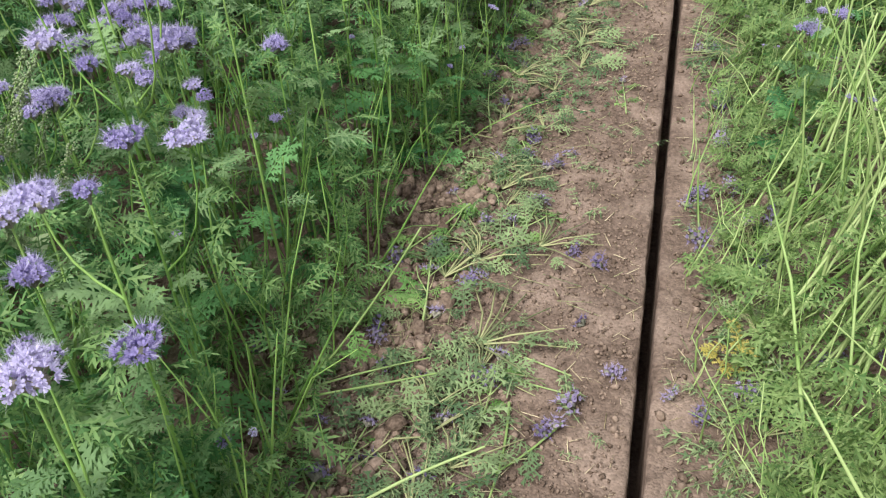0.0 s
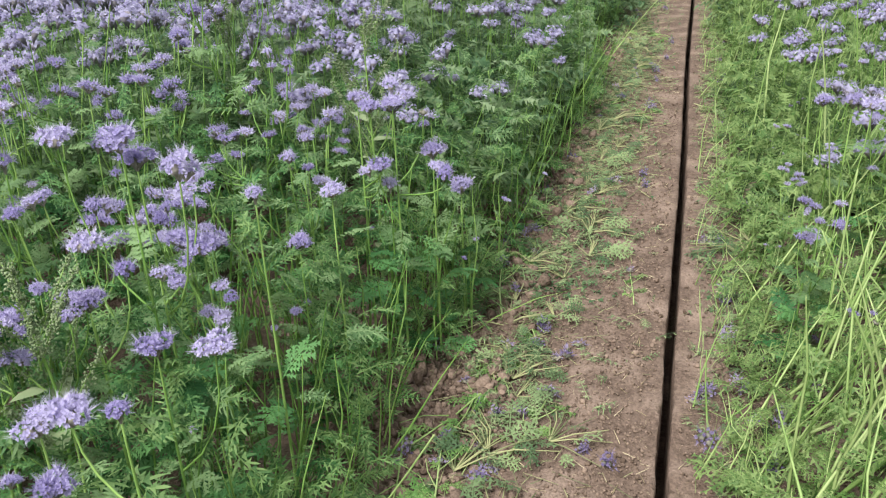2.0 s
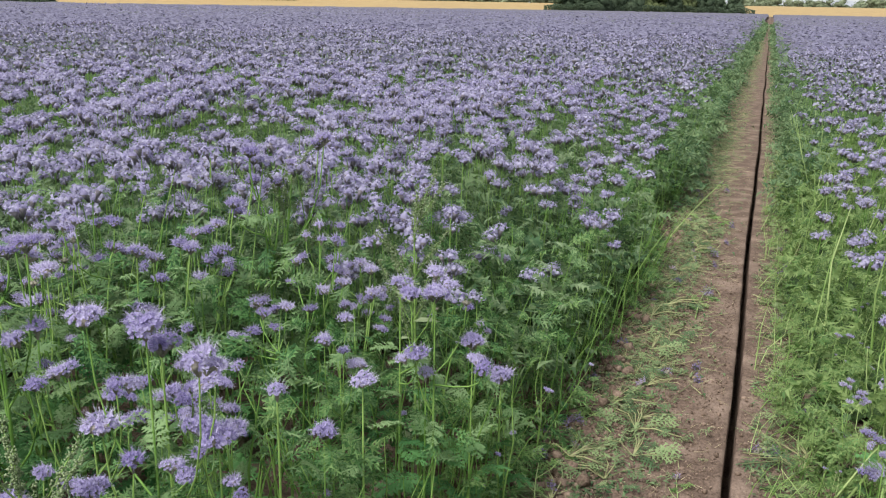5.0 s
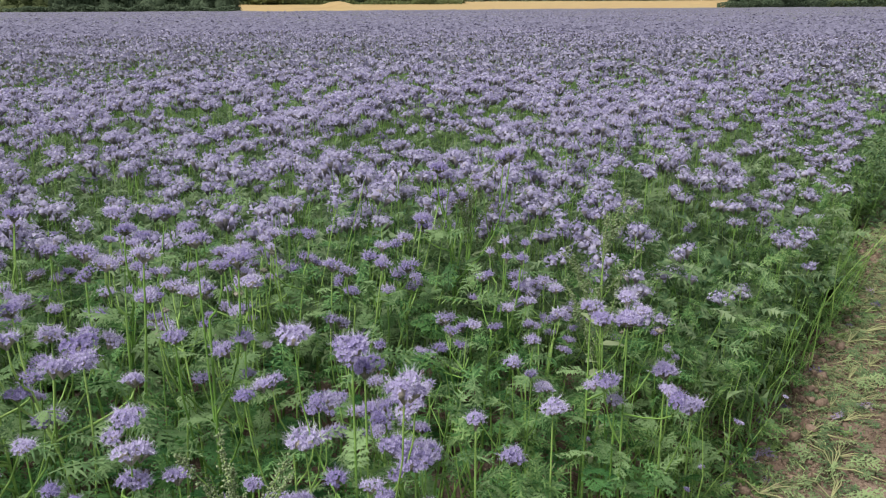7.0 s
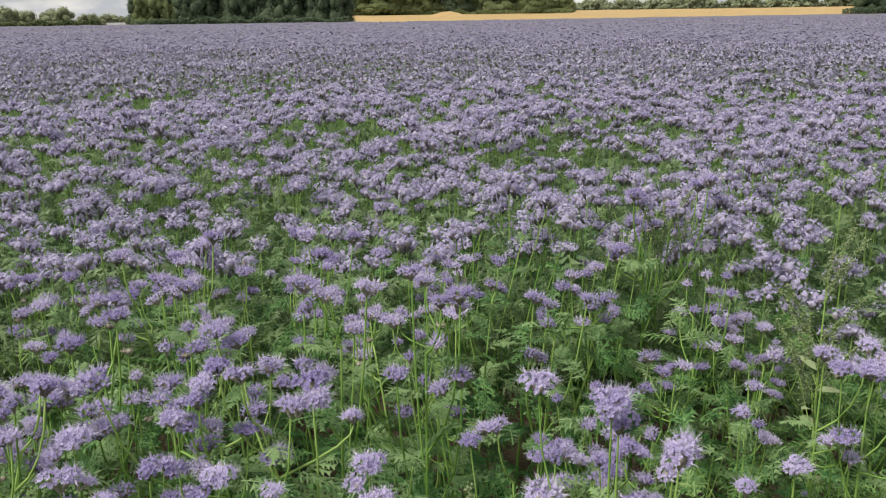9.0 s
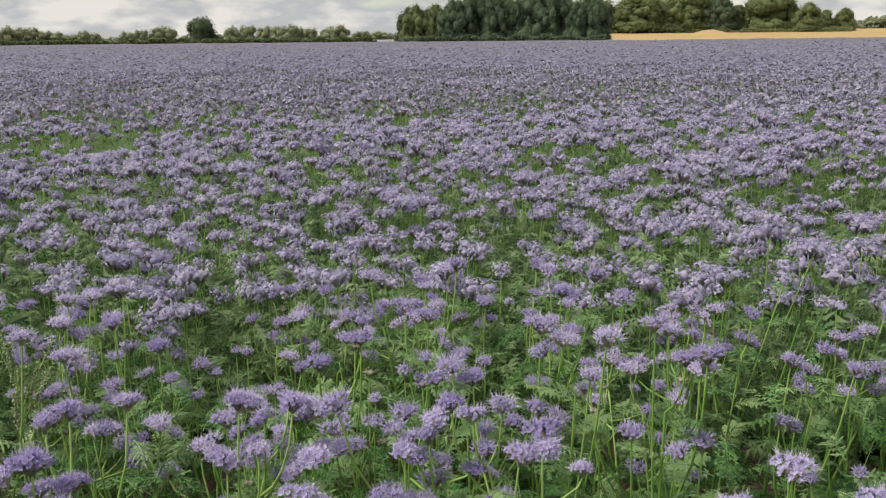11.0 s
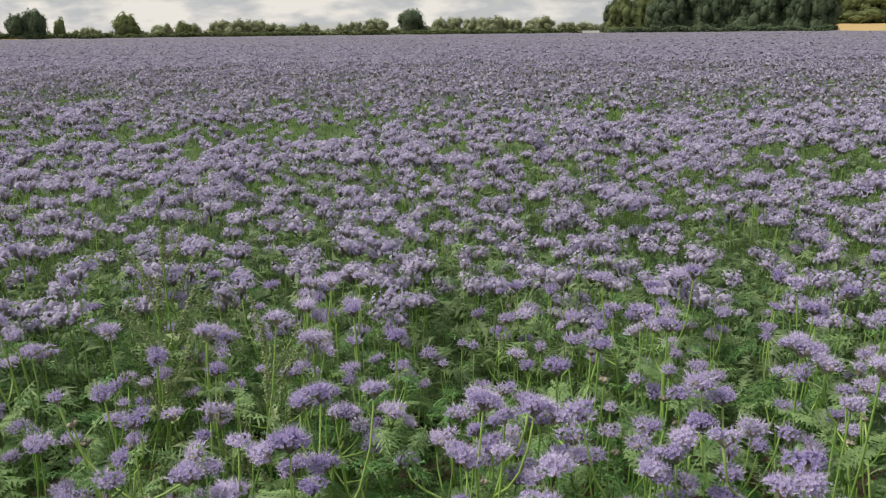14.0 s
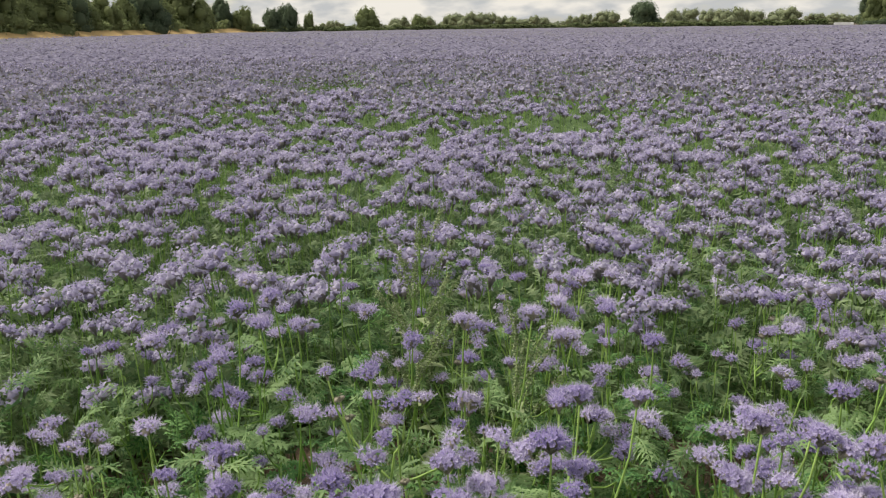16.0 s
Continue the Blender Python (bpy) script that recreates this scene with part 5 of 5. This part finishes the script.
# ---- trees and hedges round the field ----
def crown_shape(r, height, width, lobes=14, clumps=1400, clear=0.12, leaf=0.36, full=False):
    """Leaf clumps over many overlapping boughs, with an uneven outline and gaps."""
    c = []
    for k in range(lobes):
        u = r.uniform(0, 1)
        zc = height * (clear + 0.06 + (0.80 - clear) * u)
        wide = width * 0.5 * math.sqrt(max(0.05, 1 - (2 * u - 0.75) ** 2 * 0.75))
        a, d = r.uniform(0, 6.28), wide * math.sqrt(r.uniform(0.0, 1)) * 0.78
        c.append((d * math.cos(a), d * math.sin(a), zc, width * r.uniform(0.10, 0.18), height * r.uniform(0.12, 0.20)) if not full else (d * math.cos(a), d * math.sin(a), height * r.uniform(0.2, 0.66), width * r.uniform(0.13, 0.23), height * r.uniform(0.14, 0.25)))
    for k in range(max(3, lobes // 3)):  # boughs that hang to the ground
        a = k * 6.28 / max(3, lobes // 3) + r.uniform(-0.4, 0.4)
        c.append((0.27 * width * math.cos(a), 0.27 * width * math.sin(a), height * r.uniform(0.10, 0.2), width * r.uniform(0.18, 0.26), height * r.uniform(0.12, 0.18)))
    c = np.array(c)
    lobes = len(c)
    k = r.integers(0, lobes, clumps)
    w = r.normal(0, 1, (clumps, 3))
    w /= np.linalg.norm(w, axis=1)[:, None]
    w[:, 2] = np.where(w[:, 2] < -0.8, -w[:, 2], w[:, 2])
    rad = r.uniform(0.86, 1.22, clumps)[:, None]
    p = c[k, :3] + w * rad * np.stack([c[k, 3], c[k, 3], c[k, 4]], 1)
    p[:, 2] = np.maximum(p[:, 2], 0.1)
    tuft = (np.array([(-1, 0.1, 0), (0.15, -0.75, 0.25), (1.05, 0.0, -0.1), (-0.1, 0.8, 0.2)]), np.array([(0, 1, 3), (1, 2, 3)]), np.zeros(2, int))
    t = turns_of(r.uniform(0, 6.28, clumps), np.arccos(np.clip(w[:, 2], -1, 1)) + r.normal(0, 0.45, clumps), np.arctan2(w[:, 1], w[:, 0]), r.uniform(0.6, 1.3, clumps) * leaf)
    core = np.stack([np.eye(3) * (q[3] * 0.88, q[3] * 0.88, q[4] * 1.2) for q in c])
    inner = strew_kinds([ball(pick_rng(40 + i), 0.12) for i in range(3)], core, c[:, :3])
    inner[0][:, 2] = np.maximum(inner[0][:, 2], 0.0)
    return join([strew(tuft, t, p), inner]), c


def tree(seed, height, width, clear=0.12, clumps=2400, mat=None, full=False):
    r = pick_rng(seed)
    root = new("tree")
    crown, c = crown_shape(r, height, width, 30 if full else 58, clumps, clear, 0.26 if full else 0.17, full)
    shapes = [tube([(0.15 * math.sin(3 * u + seed), 0.12 * math.cos(2 * u), u * height * 0.75) for u in np.linspace(0, 1, 6)], np.linspace(0.028, 0.006, 6) * height, 7)]
    for k in range(7):
        z = height * r.uniform(0.15, 0.5)
        shapes.append(tube([(0, 0, z), tuple(c[k, :3] * (0.5, 0.5, 0) + np.array([0, 0, (z + c[k, 2]) / 2])), tuple(c[k, :3])], np.array([0.011, 0.007, 0.003]) * height, 5))
    part("trunk", mesh_of("trunk", join(shapes), [BARK], True), root)
    part("crown", mesh_of("crown", crown, [mat or TREE_LEAF]), root, "dense dark green crown")
    return root


tree_kinds = [tree(900 + i, 10.0, (8.5, 7.5, 9.5, 7.0, 8.0, 9.0, 7.4, 8.6)[i], clear=(0.04, 0.06, 0.02, 0.08, 0.03, 0.05, 0.06, 0.02)[i], clumps=7000, mat=TREE_LIGHT if i > 3 else TREE_LEAF) for i in range(8)]
tree_free = {k: True for k in tree_kinds}


def plant_tree(az, dist, height, label, group, wide=1.0, light=0.2):
    k = tree_kinds[rng.integers(4, 8) if rng.uniform() < light else rng.integers(0, 4)]
    s = height / 10.0
    m = Matrix.Translation(spot(az, dist, -0.05 + (float(rise(az, dist)) if 13 < az < 44 or az < 1 else 0.0))) @ Matrix.Rotation(rng.uniform(0, 6.28), 4, "Z") @ Matrix.Diagonal((s * wide, s * wide, s, 1))
    if tree_free.pop(k, False):
        k.matrix_basis = m
        return tagged(k, label, "tree", group)
    return tagged(copy_thing(k, m), label, "tree", group)


for az in np.arange(45.2, 57.0, 1.3):  # dense grove at the field's edge
    back = rng.uniform(0, 3)
    plant_tree(az, edge(az) + 4 + back, float(np.interp(az, (45, 46.5, 50, 53, 54, 58), (8.0, 9.6, 10.4, 10.0, 8.6, 7.3))) * rng.uniform(0.95, 1.08), "dense dark green tree in a grove at the field's edge", "trees of the grove", 1.0, 0.9 if az > 54.5 else 0.05)
    plant_tree(az + 0.5, edge(az) + 11 + back, float(np.interp(az, (45, 50, 54, 58), (9.0, 10.8, 9.6, 7.6))), "dense dark green tree in a grove at the field's edge", "trees of the grove", 1.0, 0.0)
for az in np.arange(2.2, 13.6, 0.95):  # second grove, at the path's far end
    plant_tree(az, edge(az) + 5 + rng.uniform(0, 4), float(np.interp(az, (1.5, 3, 5, 9, 14), (4.5, 8, 10, 12, 11))) * rng.uniform(0.9, 1.1), "dark green tree in a grove beyond the path's far end", "trees of the far grove", 1.2, 0.1)
for az in np.arange(30.5, 46.0, 1.0):  # wood behind the stubble
    plant_tree(az, 285 + rng.uniform(-5, 8), float(np.interp(az, (30, 34, 40, 45), (8, 11.5, 11, 12))) * rng.uniform(0.85, 1.12), "broad green tree of the wood behind the stubble", "trees behind the stubble", 1.35, 0.85)
for az in np.arange(97.6, 130.0, 1.15):  # wood to the side
    plant_tree(az, edge(az) + 10 + rng.uniform(0, 3), rng.uniform(8.0, 11.0), "tall green tree of the wood beside the field", "trees of the side wood", 1.0, 0.75)
round_kinds = [tree(970 + i, 10.0, (9.0, 8.0, 10.0)[i], clear=0.1, clumps=4200, mat=TREE_LIGHT if i else TREE_LEAF, full=True) for i in range(3)]
for i, (az, h, w) in enumerate(((96.3, 6.8, 0.9), (94.3, 6.2, 1.0), (93.4, 7.2, 0.8), (92.1, 5.6, 0.55), (88.3, 6.4, 0.95), (85.0, 4.6, 1.0), (70.6, 6.8, 1.2))):
    k = round_kinds[(1, 0, 0, 1, 2, 1, 0)[i]]
    k = k if i in (0, 1, 4) else copy_thing(k, Matrix())
    k.matrix_basis = Matrix.Translation(spot(az, 191, -0.05)) @ Matrix.Rotation(2.1 * i, 4, "Z") @ Matrix.Diagonal((0.1 * h * w, 0.1 * h * w, 0.108 * h, 1))
    tagged(k, "single round green tree standing in the hedge", "tree", "single trees in the hedge")


def hedge(name, label, az0, az1, dist_of, height, wide, count, mat, seed):
    r = pick_rng(seed)
    a = r.uniform(az0, az1, count)
    d = dist_of(a) + r.normal(0, wide / 2, count)
    h = height * (0.8 + 0.25 * wave(a * 9, a * 0, 5.0, seed)) * np.sqrt(r.uniform(0.02, 1.1, count))
    p = np.stack([-np.sin(np.radians(a)) * d, np.cos(np.radians(a)) * d, h], 1)
    tuft = (np.array([(-1, 0, 0), (0.2, -0.8, 0.15), (0.3, 0.75, -0.1), (1.1, 0.1, 0.2), (0, 0.1, 0.55)]), np.array([(0, 1, 4), (0, 4, 2), (1, 3, 4), (4, 3, 2)]), np.zeros(4, int))
    t = turns_of(r.uniform(0, 6.28, count), r.uniform(0, 1.3, count), r.uniform(0, 6.28, count), r.uniform(0.13, 0.27, count))
    return tagged(new(name, mesh_of(name, strew(tuft, t, p), [mat])), label, "hedge", kind="stuff")


hedge("hedge", "long clipped dark green hedge along the field's far edge", 59.8, 96.0, lambda a: edge(a) + 2.5, 1.8, 1.6, 16000, HEDGE, 31)
hedge("wood_fringe", "low green bushes along the foot of the wood", 97.0, 130.0, lambda a: edge(a) + 7.0, 3.4, 1.8, 11000, BUSH, 32)
hedge("grove_fringe", "low dark bushes along the foot of the grove", 44.6, 57.9, lambda a: edge(a) + 1.8, 2.2, 1.5, 7000, TREE_LEAF, 33)
hedge("stubble_wood_fringe", "green bushes along the foot of the wood behind the stubble", 30.0, 45.0, lambda a: a * 0 + 279, 3.6, 3.0, 7000, TREE_LIGHT, 35)
hedge("far_grove_fringe", "low dark bushes along the foot of the far grove", 1.0, 14.0, lambda a: edge(a) + 2.5, 3.0, 2.0, 7000, TREE_LEAF, 34)


def far_wood(name, label, rows, seed, base=0.0):
    """Distant trees, too far to tell apart."""
    r = pick_rng(seed)
    shapes = []
    for az0, az1, dist, low, high, step in rows:
        for az in np.arange(az0, az1, step):
            h = r.uniform(low, high)
            d = dist * r.uniform(0.95, 1.08)
            crown, _ = crown_shape(r, h, h * r.uniform(1.5, 2.4), 7, 260, 0.0, 0.10 * h, True)
            shapes.append(moved(crown, np.eye(3), spot(az + r.uniform(-0.4, 0.4), d, base)))
    return tagged(new(name, mesh_of(name, join(shapes), [TREE_HAZED])), label, "wood", kind="stuff")


far_wood("far_trees", "distant low hazy green trees and bushes behind the hedge", ((57, 100, 420, 2.6, 4.4, 0.9), (57, 100, 620, 4, 6.5, 1.1)), 41)
far_kinds = [tree(950 + i, 10.0, (10.5, 12.0, 9.5)[i], clear=0.0, clumps=3200, mat=TREE_HAZED, full=True) for i in range(3)]
# the line of trees behind the hedge: direction, height, width
TREE_LINE = [(90.6, 4.2, 4.5), (86.3, 5.4, 6.0), (84.6, 5.6, 8.5), (82.6, 6.6, 8.5), (81.6, 6.7, 7.0), (80.5, 6.6, 7.5), (79.4, 5.2, 7.0), (78.4, 4.4, 6.5), (77.4, 5.2, 4.0), (76.8, 4.4, 3.5), (74.9, 5.0, 4.6), (74.2, 5.8, 5.0), (72.8, 6.4, 7.6),
             (68.6, 6.6, 5.5), (67.7, 7.0, 6.6), (66.4, 6.6, 7.0), (65.4, 6.8, 7.0), (64.6, 6.6, 4.6), (63.8, 5.8, 6.0), (62.2, 7.0, 9.0), (60.3, 4.4, 5.0), (59.3, 4.2, 5.5)]
for i, (az, h, w) in enumerate(TREE_LINE):
    k = far_kinds[i] if i < 3 else copy_thing(far_kinds[i % 3], Matrix())
    k.matrix_basis = Matrix.Translation(spot(az, 318 + 9 * (i % 4), -0.05)) @ Matrix.Rotation(1.7 * i, 4, "Z") @ Matrix.Diagonal((w / 8, w / 8, h / 9, 1))
    tagged(k, "hazy round green tree in a distant line behind the hedge", "tree", "distant trees behind the hedge")
far_wood("far_woodland", "distant dark green woodland beyond the stubble", ((12, 34, 480, 6.0, 9.0, 0.7), (-35, 4, 520, 4.0, 7.0, 1.2), (-35, 30, 900, 9, 15, 1.0)), 42, 3.6)


def trailer():
    """A low white farm trailer behind the field's edge."""
    root = tagged(new("farm_trailer"), "low white farm trailer standing at the hedge", "trailer")
    bm = bmesh.new()
    bmesh.ops.create_cube(bm, size=1.0, matrix=Matrix.Translation((0, 0, 0.92)) @ Matrix.Diagonal((3.2, 1.8, 0.7, 1)))
    bmesh.ops.bevel(bm, geom=bm.edges[:], offset=0.06, segments=2, affect="EDGES")
    me = bpy.data.meshes.new("body")
    bm.to_mesh(me)
    bm.free()
    me.materials.append(WHITE)
    part("body", me, root)
    for x in (-0.8, 0.8):
        for y in (-0.85, 0.85):
            line = [(x, y - 0.12, 0.38), (x, y + 0.12, 0.38)]
            part("wheel", mesh_of("wheel", tube(line, 0.38, 14), [DARK]), root)
    part("drawbar", mesh_of("drawbar", tube([(1.5, 0, 0.6), (2.8, 0, 0.5)], 0.05, 6), [DARK]), root)
    return root


trailer().matrix_basis = Matrix.Translation(spot(58.9, 168, 0.0)) @ Matrix.Rotation(radians(58.9), 4, "Z")

# the crop beside the start of the walk, where it goes on around
shape, tops = flowers_over(1.6, 6.0, 70, low_heads, size=(0.8, 1.3), az=(-112.0, -42.0))
stand("flower_heads_beside", shape, [PETAL_MANY, BUD_MANY])
stand("stalks_beside", strew(sliver, turns_of(rng.uniform(0, 6.28, len(tops)), rng.normal(0, 0.16, len(tops)), rng.uniform(0, 6.28, len(tops)), 1.6), tops - (0, 0, 0.02)), [STEM_MANY])
stand("leaves_beside", foliage_over(1.8, 6.0, 190, simple_leaves, 0.08, 0.85, (0.13, 0.22), (-116.0, -40.0), 0.7, least=0.0), [LEAF_MID])
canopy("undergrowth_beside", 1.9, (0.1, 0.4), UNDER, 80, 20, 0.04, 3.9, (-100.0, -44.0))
